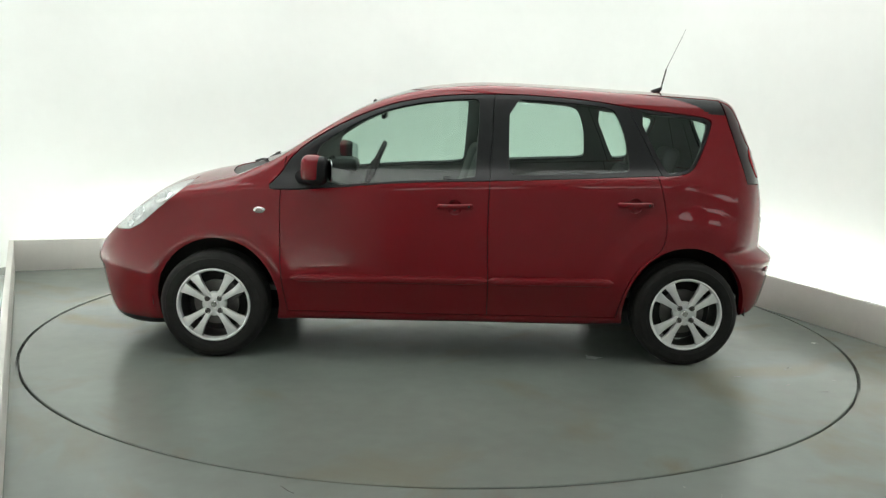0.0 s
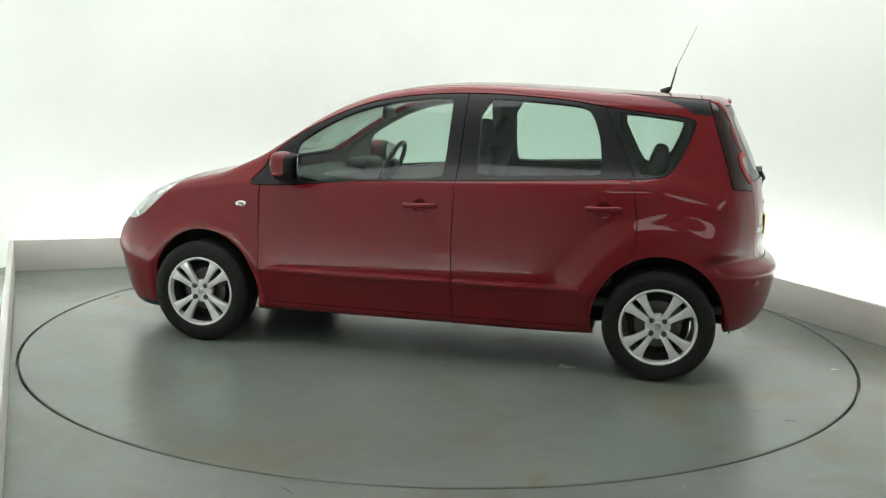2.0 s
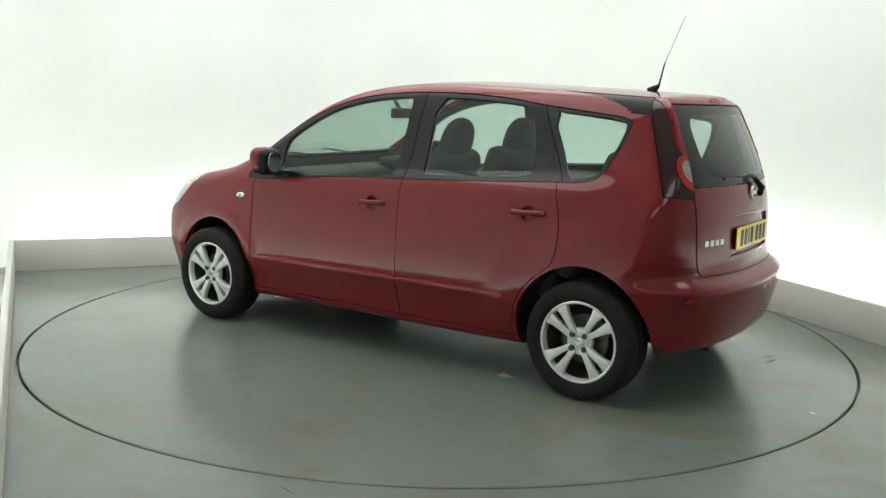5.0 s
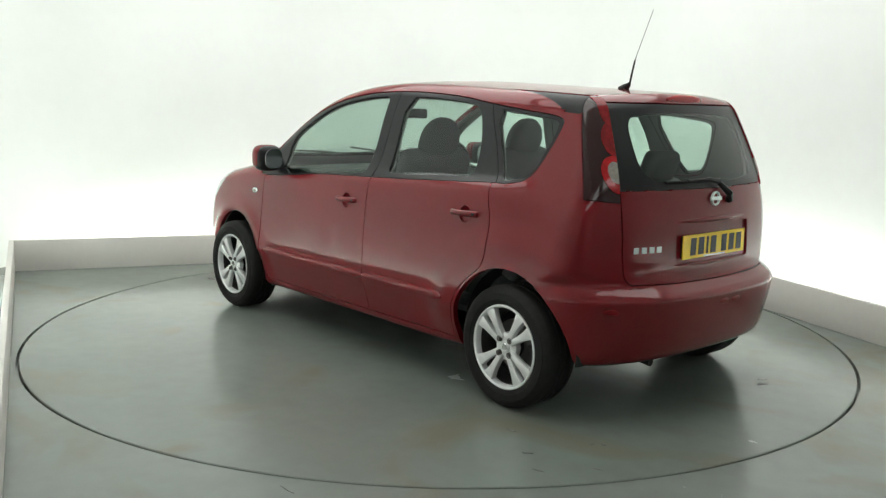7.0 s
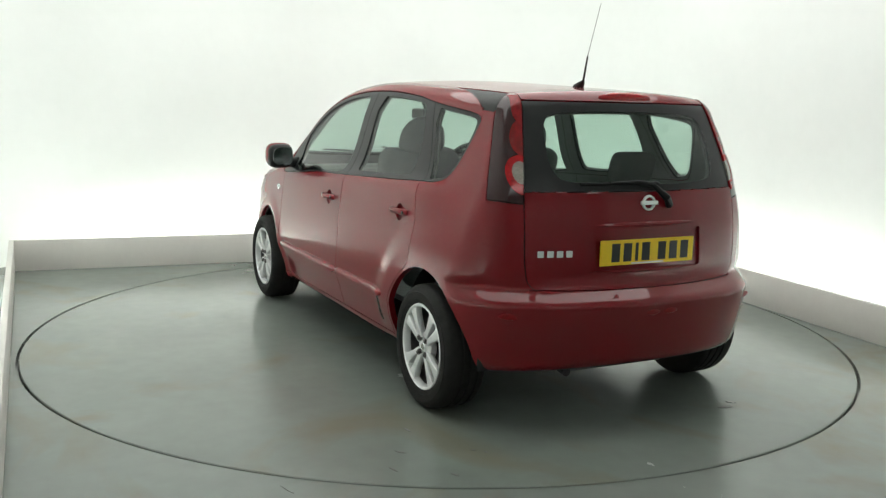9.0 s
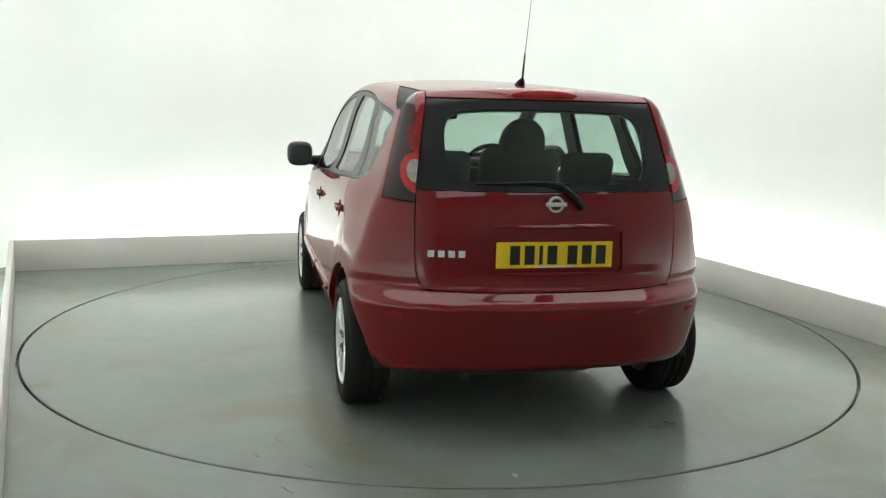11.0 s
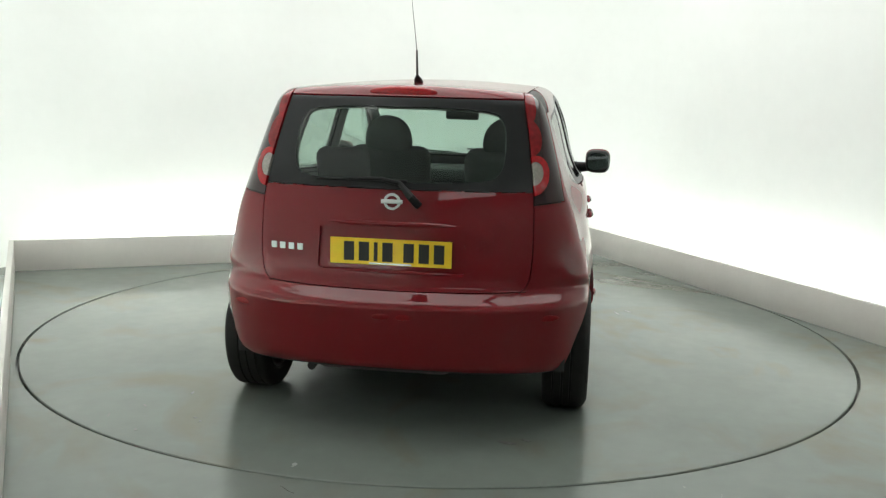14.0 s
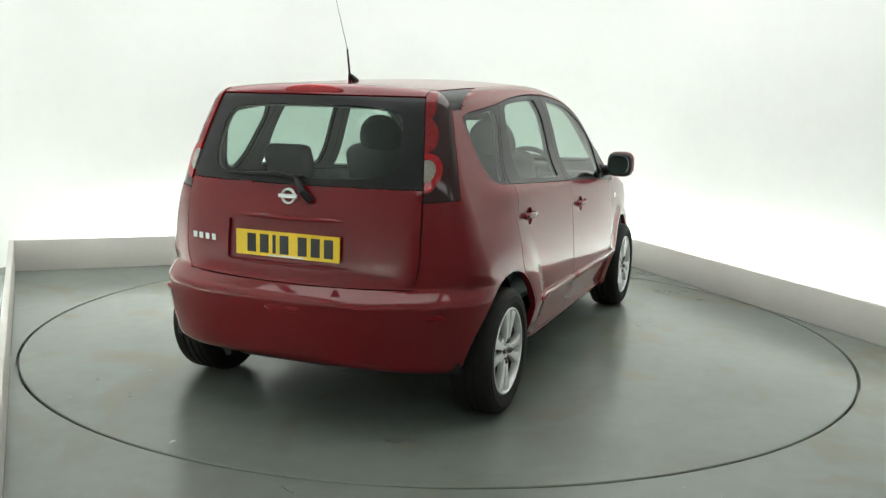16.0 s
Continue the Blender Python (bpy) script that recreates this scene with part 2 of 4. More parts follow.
tube_run((LEFT + 0.3, BACK + 0.17), (RIGHT - 0.1, BACK + 0.17), 4)
tube_run((RIGHT + 0.17, BACK - 0.2), (RIGHT + 0.17, -5.4), 8)
tube_run((LEFT - 0.17, BACK - 0.4), (LEFT - 0.17 + 0.245 * 1.31, -4.2), 7)

# the rest of the hall, out of view
HALL = [(-4.6, LEFT_END - 0.2), (-4.6, -8.2), (6.2, -8.2), (6.2, RIGHT_END - 0.2)]
structure("wall_hall", strip_bm([room(*p).xy for p in HALL][::-1], 0, WALL_H, 0.12), M_DIM, "plain grey hall wall", "wall")
structure("wall_wing_left", strip_bm([room(*p).xy for p in [(LEFT_NEAR - TROUGH + 0.02, LEFT_END - 0.05), (-4.7, LEFT_END - 0.05)]], 0, WALL_H, 0.12), M_DIM, "plain grey return wall", "wall")
structure("wall_wing_right", strip_bm([room(*p).xy for p in [(6.3, RIGHT_END - 0.05), (RIGHT + TROUGH - 0.02, RIGHT_END - 0.05)]], 0, WALL_H, 0.12), M_DIM, "plain grey return wall", "wall")
a_, b_ = 6.4, 8.4
cbm = bmesh.new()
cv_ = [cbm.verts.new(room(u, v, z)) for z in (WALL_H, WALL_H + 0.1) for u, v in ((-a_, -b_), (a_, -b_), (a_, 4.0), (-a_, 4.0))]
for f_ in ((0, 1, 2, 3), (4, 5, 6, 7), (0, 1, 5, 4), (1, 2, 6, 5), (2, 3, 7, 6), (3, 0, 4, 7)):
    cbm.faces.new([cv_[i] for i in f_])
structure("ceiling", cbm, M_CEIL, "plain white ceiling", "ceiling")


def ceiling_light(u, v, du, dv):
    rot = Matrix.Translation(room(u, v, WALL_H - 0.06)) @ Matrix.Rotation(radians(ROOM), 4, "Z")
    e = tagged(new("ceiling_light"), "lit rectangular ceiling light panel in a white frame", "ceiling light", group="ceiling lights")
    e.matrix_world = rot
    part("diffuser", box_bm((-du, -dv, -0.012), (du, dv, 0.0)), M_PANEL, e)
    part("frame", join_bm([box_bm((-du - 0.03, s * (dv + 0.015) - 0.015, -0.02), (du + 0.03, s * (dv + 0.015) + 0.015, 0.06)) for s in (-1, 1)]
                          + [box_bm((s * (du + 0.015) - 0.015, -dv, -0.02), (s * (du + 0.015) + 0.015, dv, 0.06)) for s in (-1, 1)]), M_CEIL, e)


for u_ in (-1.32, 1.32):
    for v_ in (-1.22, 1.22):
        ceiling_light(u_, v_, 1.25, 1.15)
for u_ in (-2.6, 0.6, 3.8):
    ceiling_light(u_, -6.9, 1.2, 0.50)


# ---- the car's skin: a smooth closed form, met by rays and cut along the panel lines ----
def curve(*pts):
    """A smooth function through (input, value) pairs."""
    pts = sorted(pts)
    xs, ys = np.array([p[0] for p in pts], float), np.array([p[1] for p in pts], float)
    d = np.diff(ys) / np.diff(xs)
    m = np.empty(len(xs))
    m[0], m[-1] = d[0], d[-1]
    for i in range(1, len(xs) - 1):
        m[i] = 0.0 if d[i - 1] * d[i] < 0 else (d[i - 1] + d[i]) / 2

    def f(q):
        q = np.clip(np.asarray(q, float), xs[0], xs[-1])
        k = np.clip(np.searchsorted(xs, q) - 1, 0, len(xs) - 2)
        h = xs[k + 1] - xs[k]
        t = (q - xs[k]) / h
        return ((1 + 2 * t) * (1 - t) ** 2 * ys[k] + t * (1 - t) ** 2 * h * m[k] + t * t * (3 - 2 * t) * ys[k + 1] + t * t * (t - 1) * h * m[k + 1])
    return f


FX, RX, HUB_Z = 1.258, -1.342, 0.292
top_line = curve((2.30, 0.25), (2.12, 0.45), (2.03, 0.555), (1.92, 0.665), (1.81, 0.762), (1.725, 0.83), (1.60, 0.907), (1.45, 0.955), (1.30, 0.985), (1.17, 1.015), (1.08, 1.05),
                 (0.94, 1.110), (0.754, 1.226), (0.598, 1.321), (0.443, 1.402), (0.289, 1.460), (0.134, 1.498), (-0.02, 1.520),
                 (-0.2, 1.533), (-0.36, 1.535), (-0.7, 1.526), (-1.03, 1.512), (-1.26, 1.502), (-1.6, 1.484), (-2.0, 1.46))
top_crown = curve((2.2, 0.16), (1.6, 0.10), (1.2, 0.08), (0.9, 0.06), (0.4, 0.06), (0.0, 0.085), (-2.0, 0.10))
rear_line = curve((1.6, -1.62), (1.46, -1.675), (1.344, -1.733), (1.23, -1.79), (1.1, -1.846), (0.966, -1.883), (0.865, -1.898), (0.746, -1.905),
                  (0.665, -1.908), (0.63, -1.918), (0.612, -1.940), (0.592, -1.970), (0.578, -1.985), (0.564, -1.990), (0.54, -1.986), (0.47, -1.974), (0.40, -1.957), (0.3, -1.926), (0.22, -1.89), (0.1, -1.82))
front_line = curve((0.05, 1.90), (0.13, 1.97), (0.2, 2.005), (0.3, 2.032), (0.40, 2.050), (0.44, 2.056), (0.47, 2.072), (0.52, 2.078), (0.6, 2.072), (0.7, 2.045), (1.7, 2.03))
section = curve((0.05, 0.70), (0.15, 0.755), (0.21, 0.788), (0.3, 0.808), (0.40, 0.8375), (0.455, 0.8515), (0.50, 0.8512), (0.56, 0.8482), (0.62, 0.8440), (0.70, 0.8372), (0.77, 0.8308), (0.86, 0.8215), (0.925, 0.8130), (0.965, 0.803),
                (0.99, 0.790), (1.05, 0.750), (1.15, 0.711), (1.25, 0.684), (1.35, 0.654), (1.45, 0.614), (1.55, 0.56), (1.7, 0.43))
section_rear = curve((0.05, 0.70), (0.15, 0.755), (0.21, 0.788), (0.3, 0.818), (0.40, 0.838), (0.5, 0.850), (0.62, 0.845), (0.75, 0.832), (0.85, 0.815), (0.95, 0.788), (1.05, 0.750),
                     (1.15, 0.716), (1.25, 0.684), (1.35, 0.652), (1.45, 0.612), (1.55, 0.56), (1.7, 0.43))
shoulder = curve((1.6, -0.10), (0.85, -0.035), (-0.23, 0.016), (-1.2, 0.052), (-1.5, 0.056), (-2.0, 0.056))
taper = curve((2.15, 0.34), (2.0, 0.22), (1.85, 0.145), (1.6, 0.08), (1.3, 0.045), (1.0, 0.022), (0.6, 0.005), (0.2, 0.0), (-0.8, 0.0), (-1.2, 0.006), (-1.45, 0.02), (-1.7, 0.046), (-1.9, 0.092), (-2.1, 0.17))
bottom_line = curve((2.2, 0.18), (2.0, 0.15), (1.75, 0.125), (1.5, 0.15), (0.95, 0.195), (0.0, 0.205), (-1.0, 0.21), (-1.5, 0.25), (-1.75, 0.26), (-1.95, 0.28), (-2.1, 0.3))


def smax(a, b, k):
    h = np.clip(0.5 + 0.5 * (a - b) / k, 0, 1)
    return b * (1 - h) + a * h + k * h * (1 - h)


def ease(t):
    t = np.clip(t, 0, 1)
    return t * t * (3 - 2 * t)


def skin(P):
    x, y, z = P[:, 0], np.abs(P[:, 1]), P[:, 2]
    top = top_line(x)
    slope = (top_line(x + 0.01) - top_line(x - 0.01)) / 0.02
    f_top = (z - top + top_crown(x) * y * y) / np.sqrt(1 + slope * slope)
    k = y - 0.588
    facet = 0.24 * y * y + 0.21 * (k + np.sqrt(k * k + 0.004))   # tailgate and lamp corner meet at an edge
    w = ease((z - 0.63) / 0.06)
    f_rear = (rear_line(z) + (0.14 * y * y + 0.46 * y ** 4) * (1 - w) + facet * w - x) * 0.95
    f_front = (x - front_line(z) + 0.32 * y * y) * 0.92
    zs = z - shoulder(x) * np.clip(1 - np.abs(z - 0.95) / 0.3, 0, 1)
    w = np.clip((-1.15 - x) / 0.45, 0, 1)
    w = w * w * (3 - 2 * w)
    hw = section(zs) * (1 - w) + section_rear(z) * w - taper(x)
    r = np.hypot((x - FX + 0.01) * 1.03, z - HUB_Z - 0.003)
    hw = hw + 0.014 * np.exp(-((r - 0.395) / 0.05) ** 2) * np.clip((0.85 - z) / 0.2, 0, 1)
    # the rear wheel's broad shoulder, which runs on into the ledge of the bumper
    r = np.hypot((x - RX + 0.01) * 1.03, z - HUB_Z - 0.003)
    hw = hw + 0.019 * np.maximum(ease((0.61 - r) / 0.15), ease((0.655 - z) / 0.06) * ease((-1.50 - x) / 0.15)) * ease((z - 0.22) / 0.14)
    f_side = (y - hw) * 0.95
    f = smax(f_side, f_rear, 0.065 + 0.045 * ease((0.66 - z) / 0.08))
    f = smax(f, f_front, 0.22)
    f = smax(f, f_top, 0.062)
    return smax(f, bottom_line(x) - z, 0.05)


def skin_normal(P):
    e = 0.002
    g = np.stack([skin(P + np.eye(3)[i] * e) - skin(P - np.eye(3)[i] * e) for i in range(3)], 1)
    return g / np.linalg.norm(g, axis=1)[:, None]


def meet(o, d, far):
    """Where rays from inside leave the skin."""
    lo, hi = np.zeros(len(o)), np.full(len(o), float(far))
    for _ in range(34):
        mid = (lo + hi) / 2
        s = skin(o + d * mid[:, None]) < 0
        lo, hi = np.where(s, mid, lo), np.where(s, hi, mid)
    return o + d * lo[:, None]


def on_side(x, z):
    return float(meet(np.array([[x, 0.0, z]]), np.array([[0, 1.0, 0]]), 1.2)[0, 1])


def on_rear(y, z):
    return float(meet(np.array([[-1.0, y, z]]), np.array([[-1.0, 0, 0]]), 1.3)[0, 0])


def on_top(x, y):
    return float(meet(np.array([[x, y, 0.7]]), np.array([[0, 0, 1.0]]), 1.2)[0, 2])


def make_shell(h=0.020):
    lo, hi = np.array((-2.12, 0.0, 0.05)), np.array((2.2, 0.98, 1.66))
    n = [int(round((hi[i] - lo[i]) / h)) for i in range(3)]
    ax = [np.linspace(lo[i], hi[i], n[i] + 1) for i in range(3)]
    index, verts, faces = {}, [], []

    def vid(i, j, k):
        if (i, j, k) not in index:
            index[i, j, k] = len(verts)
            verts.append((ax[0][i], ax[1][j], ax[2][k]))
        return index[i, j, k]
    X, Y, Z = n
    for i in range(X):
        for k in range(Z):
            faces.append((vid(i, Y, k), vid(i, Y, k + 1), vid(i + 1, Y, k + 1), vid(i + 1, Y, k)))
        for j in range(Y):
            faces.append((vid(i, j, Z), vid(i + 1, j, Z), vid(i + 1, j + 1, Z), vid(i, j + 1, Z)))
            faces.append((vid(i, j, 0), vid(i, j + 1, 0), vid(i + 1, j + 1, 0), vid(i + 1, j, 0)))
    for j in range(Y):
        for k in range(Z):
            faces.append((vid(0, j, k), vid(0, j, k + 1), vid(0, j + 1, k + 1), vid(0, j + 1, k)))
            faces.append((vid(X, j, k), vid(X, j + 1, k), vid(X, j + 1, k + 1), vid(X, j, k + 1)))
    B = np.array(verts)
    o = np.stack([np.clip(B[:, 0], -1.15, 1.2), np.zeros(len(B)), np.full(len(B), 0.72)], 1)
    P = meet(o, B - o, 1.0)
    P[np.abs(B[:, 1]) < 1e-9, 1] = 0.0
    return P, faces


def chaikin(poly, n=2):
    p = np.array(poly, float)
    for _ in range(n):
        q = np.roll(p, -1, 0)
        p = np.stack([0.78 * p + 0.22 * q, 0.22 * p + 0.78 * q], 1).reshape(-1, 2)
    return p


def inside(poly, a, b):
    """Signed distance to a polygon, below zero inside it."""
    d, w = np.full(len(a), 1e9), np.zeros(len(a), bool)
    for i in range(len(poly)):
        (x0, y0), (x1, y1) = poly[i], poly[(i + 1) % len(poly)]
        ex, ey = x1 - x0, y1 - y0
        t = np.clip(((a - x0) * ex + (b - y0) * ey) / (ex * ex + ey * ey + 1e-12), 0, 1)
        d = np.minimum(d, np.hypot(a - x0 - t * ex, b - y0 - t * ey))
        w ^= ((y0 > b) != (y1 > b)) & (a < (x1 - x0) * (b - y0) / ((y1 - y0) if y1 != y0 else 1e-12) + x0)
    return np.where(w, -d, d)


class Shell:
    def __init__(self, P, faces):
        self.P, self.F = P, faces

    def cut(self, g, where=None):
        """Splits the faces along g = 0; where: a mask of the faces' centres."""
        v = g(self.P)
        v = np.where(np.abs(v) < 2e-5, 2e-5, v)
        pos = v > 0
        extra, cache, out = [], {}, []
        n0 = len(self.P)
        vl, pl = v.tolist(), pos.tolist()
        cand = []
        for q, f in enumerate(self.F):
            s = sum(pl[i] for i in f)
            if 0 < s < len(f):
                cand.append(q)
        if not cand:
            return
        ok = set(cand)
        if where is not None:
            C = np.array([self.P[list(self.F[q])].mean(0) for q in cand])
            ok = {q for q, w in zip(cand, where(C)) if w}
        for q, f in enumerate(self.F):
            if q not in ok:
                out.append(f)
                continue
            a, b = [], []
            for i, j in zip(f, f[1:] + f[:1]):
                (a if pl[i] else b).append(i)
                if pl[i] != pl[j]:
                    key = (i, j) if i < j else (j, i)
                    if key not in cache:
                        t = vl[key[0]] / (vl[key[0]] - vl[key[1]])
                        extra.append(self.P[key[0]] * (1 - t) + self.P[key[1]] * t)
                        cache[key] = n0 + len(extra) - 1
                    a.append(cache[key])
                    b.append(cache[key])
            if len(a) > 2:
                out.append(tuple(a))
            if len(b) > 2:
                out.append(tuple(b))
        E = np.array(extra)
        for _ in range(2):
            nn = skin_normal(E)
            nn[np.abs(E[:, 1]) < 1e-6, 1] = 0
            E = E - nn * (skin(E) / 0.95)[:, None]
        self.P, self.F = np.vstack([self.P, E]), out

    def centres(self):
        return np.array([self.P[list(f)].mean(0) for f in self.F])


def panel_mesh(name, shell, N, faces, material, sides="L", lift=0.0, rim=0.014):
    """A body panel from faces of the shell: skin and a turned-in rim. sides: L, R, or B for both halves in one."""
    V, NN, FF = [], [], []
    for s in {"L": (1,), "R": (-1,), "B": (1, -1)}[sides]:
        m, sgn = {}, np.array((1, s, 1))
        base_faces = []
        for f in faces:
            for i in f:
                if i not in m:
                    m[i] = len(V)
                    V.append((shell.P[i] + N[i] * lift) * sgn)
                    NN.append(N[i] * sgn)
            base_faces.append(tuple(m[i] for i in f))
        count = {}
        for f in faces:
            for i, j in zip(f, f[1:] + f[:1]):
                k = (i, j) if i < j else (j, i)
                count[k] = None if k in count else (i, j)
        FF += base_faces if s > 0 else [f[::-1] for f in base_faces]
        if rim:
            for e in count.values():
                if e is None:
                    continue
                i, j = e
                if abs(shell.P[i][1]) < 1e-4 and abs(shell.P[j][1]) < 1e-4:
                    continue
                a, b = shell.P[i] + N[i] * lift, shell.P[j] + N[j] * lift
                o = np.cross(b - a, N[i])
                o /= np.linalg.norm(o) + 1e-12
                k = len(V)
                for p in (a, b, b - N[j] * rim, a - N[i] * rim):
                    V.append(p * sgn)
                    NN.append(o * sgn)
                FF.append((k + 1, k, k + 3, k + 2) if s > 0 else (k, k + 1, k + 2, k + 3))
    me = bpy.data.meshes.new(name)
    me.from_pydata([tuple(p) for p in V], [], FF)
    me.shade_smooth()
    me.update()
    me.normals_split_custom_set_from_vertices([tuple(n) for n in NN])
    me.materials.append(material)
    return me


def panel(name, faces, material, parent, sides="L", label="", lift=0.0, rim=0.014):
    ob = new(name, panel_mesh(name, SHELL, NORMALS, faces, material, sides, lift, rim))
    ob.parent = parent
    if label:
        ob["label"] = label
    return ob


# ---- panel lines ----
DLO = chaikin([(0.985, 0.925), (0.895, 1.02), (0.86, 1.086), (0.779, 1.165), (0.625, 1.262), (0.44, 1.349), (0.287, 1.402), (0.133, 1.433), (-0.021, 1.452),
               (-0.237, 1.463), (-0.485, 1.461), (-0.796, 1.441), (-1.0, 1.41), (-1.216, 1.387), (-1.423, 1.366), (-1.475, 1.345), (-1.465, 1.30), (-1.434, 1.217), (-1.382, 1.106),
               (-1.335, 1.062), (-1.24, 1.045), (-1.16, 1.046), (-0.976, 1.034), (-0.347, 1.002), (0.28, 0.977), (0.58, 0.945), (0.85, 0.923)], 1)
GLASS_F = chaikin([(0.71, 0.945), (0.72, 1.145), (0.60, 1.232), (0.44, 1.320), (0.287, 1.377), (0.133, 1.408), (-0.021, 1.428), (-0.172, 1.436), (-0.178, 1.40), (-0.160, 1.05), (-0.155, 1.008), (0.28, 0.985)], 1)
GLASS_R = chaikin([(-0.342, 1.438), (-0.579, 1.433), (-0.829, 1.415), (-0.918, 1.398), (-0.95, 1.35), (-0.989, 1.239), (-1.005, 1.10), (-1.002, 1.066), (-0.95, 1.058), (-0.36, 1.027), (-0.340, 1.06)], 1)
GLASS_Q = chaikin([(-1.045, 1.385), (-1.216, 1.372), (-1.42, 1.349), (-1.452, 1.325), (-1.418, 1.217), (-1.37, 1.115), (-1.325, 1.076), (-1.24, 1.06), (-1.205, 1.062)], 1)
HEADLAMP = chaikin([(1.86, 0.668), (1.705, 0.685), (1.54, 0.829), (1.415, 0.938), (1.50, 0.99), (1.70, 0.965), (1.88, 0.87), (2.02, 0.70)], 1)
MOULD = chaikin([(0.835, 0.440), (0.83, 0.466), (-0.9, 0.482), (-0.925, 0.468), (-0.92, 0.450)], 1)
RECESS = chaikin([(-0.315, 0.70), (-0.318, 0.72), (-0.312, 0.87), (-0.305, 0.885), (0.305, 0.885), (0.312, 0.87), (0.318, 0.72), (0.315, 0.70)], 1)
door_front = curve((0.2, 0.84), (0.294, 0.866), (0.513, 0.894), (0.73, 0.900), (0.914, 0.900), (1.1, 0.88))
door_split = curve((0.2, -0.243), (0.444, -0.237), (0.756, -0.228), (1.0, -0.235), (1.5, -0.262))
door_rear = curve((0.2, -0.95), (0.30, -0.965), (0.40, -0.984), (0.50, -1.027), (0.58, -1.096), (0.64, -1.172), (0.70, -1.199), (0.80, -1.205), (0.9, -1.192), (1.05, -1.155))
gate_edge = curve((0.5, 0.50), (0.62, 0.535), (0.66, 0.572), (0.72, 0.586), (0.9, 0.59), (1.04, 0.583), (1.25, 0.552), (1.44, 0.516), (1.6, 0.49))
lamp_edge = curve((0.9, -1.70), (1.002, -1.676), (1.206, -1.612), (1.407, -1.548), (1.55, -1.52))
SILL_Z, GATE_Z, ROOF_Y = 0.258, 0.628, 0.525
G = 0.0024


def bumper_top(y):
    return GATE_Z + 0.02 * y ** 2 + 0.155 * np.clip((y - 0.575) / 0.05, 0, 1)


def scallop(z):
    lobe = lambda c, h, w: w * np.sqrt(np.clip(1 - ((z - c) / h) ** 2, 0, 1))
    return gate_edge(z) + 0.016 + np.maximum(lobe(1.272, 0.070, 0.036), lobe(1.402, 0.066, 0.028))


g_dlo = lambda P: inside(DLO, P[:, 0], P[:, 2])
g_gf = lambda P: inside(GLASS_F, P[:, 0], P[:, 2])
g_gr = lambda P: inside(GLASS_R, P[:, 0], P[:, 2])
g_gq = lambda P: inside(GLASS_Q, P[:, 0], P[:, 2])
g_head = lambda P: np.maximum(inside(HEADLAMP, P[:, 0], P[:, 2]), 0.37 - P[:, 1])
g_hand = lambda P: np.minimum(np.hypot((P[:, 0] + 0.046) / 0.040, (P[:, 2] - 0.852) / 0.042), np.hypot((P[:, 0] + 1.03) / 0.040, (P[:, 2] - 0.882) / 0.042)) - 1
g_mould = lambda P: inside(MOULD, P[:, 0], P[:, 2])
g_arch_f = lambda P: np.hypot((P[:, 0] - 1.247) * 1.04, P[:, 2] - 0.303) - 0.352
g_arch_r = lambda P: np.hypot((P[:, 0] + 1.337) * 1.04, P[:, 2] - 0.302) - 0.360
g_df = lambda P: P[:, 0] - door_front(P[:, 2])
g_ds = lambda P: P[:, 0] - door_split(P[:, 2])
g_dr = lambda P: P[:, 0] - door_rear(P[:, 2])
g_qf = lambda P: P[:, 0] - (-1.004 - (1.403 - P[:, 2]) * 0.50)
g_sill = lambda P: P[:, 2] - SILL_Z
g_gate = lambda P: P[:, 1] - gate_edge(P[:, 2])
g_gate_z = lambda P: P[:, 2] - GATE_Z - 0.02 * P[:, 1] ** 2
g_gate_top = lambda P: P[:, 0] + 1.50
g_lamp_f = lambda P: P[:, 0] - lamp_edge(P[:, 2])
g_lamp_z = lambda P: P[:, 2] - 0.995 - 0.10 * (P[:, 1] - 0.58)
g_bump = lambda P: P[:, 2] - bumper_top(P[:, 1])
g_bump_x = lambda P: P[:, 0] + 1.655
g_roof = lambda P: P[:, 1] - ROOF_Y
g_cowl = lambda P: P[:, 0] - 1.27 + 0.28 * P[:, 1] ** 2
g_under = lambda P: P[:, 2] - bottom_line(P[:, 0]) - 0.012
g_rec = lambda P: inside(RECESS, P[:, 1], P[:, 2])
g_ws_base = lambda P: P[:, 0] - 1.09 + 0.28 * P[:, 1] ** 2
g_ws_top = lambda P: P[:, 0] - 0.22 + 0.28 * P[:, 1] ** 2
g_ws_side = lambda P: P[:, 1] - (0.55 + 0.11 * (P[:, 0] - 0.2))
g_lip = lambda P: P[:, 2] - 0.178
g_hood = lambda P: P[:, 1] - (0.645 - 0.10 * (P[:, 0] - 1.07))
g_hood_f = lambda P: P[:, 2] - 0.70
g_bump_f = lambda P: P[:, 0] - 1.50 - 0.95 * (P[:, 2] - 0.48)
g_rw_lo = lambda P: P[:, 2] - 1.048
g_rw_hi = lambda P: P[:, 2] - 1.432
CLEAR = chaikin([(-0.46, 1.15), (-0.455, 1.33), (-0.39, 1.392), (0.39, 1.392), (0.455, 1.33), (0.46, 1.15), (0.40, 1.078), (-0.40, 1.078)], 2)
g_clear = lambda P: inside(CLEAR, P[:, 1], P[:, 2])
g_scal = lambda P: P[:, 1] - scallop(P[:, 2])
g_ring = lambda P: np.hypot((P[:, 1] - 0.583) / 0.057, (P[:, 2] - 1.116) / 0.082) - 1
g_clr = lambda P: np.hypot((P[:, 1] - 0.583) / 0.034, (P[:, 2] - 1.125) / 0.048) - 1
g_strip_in = lambda P: P[:, 1] - 0.525
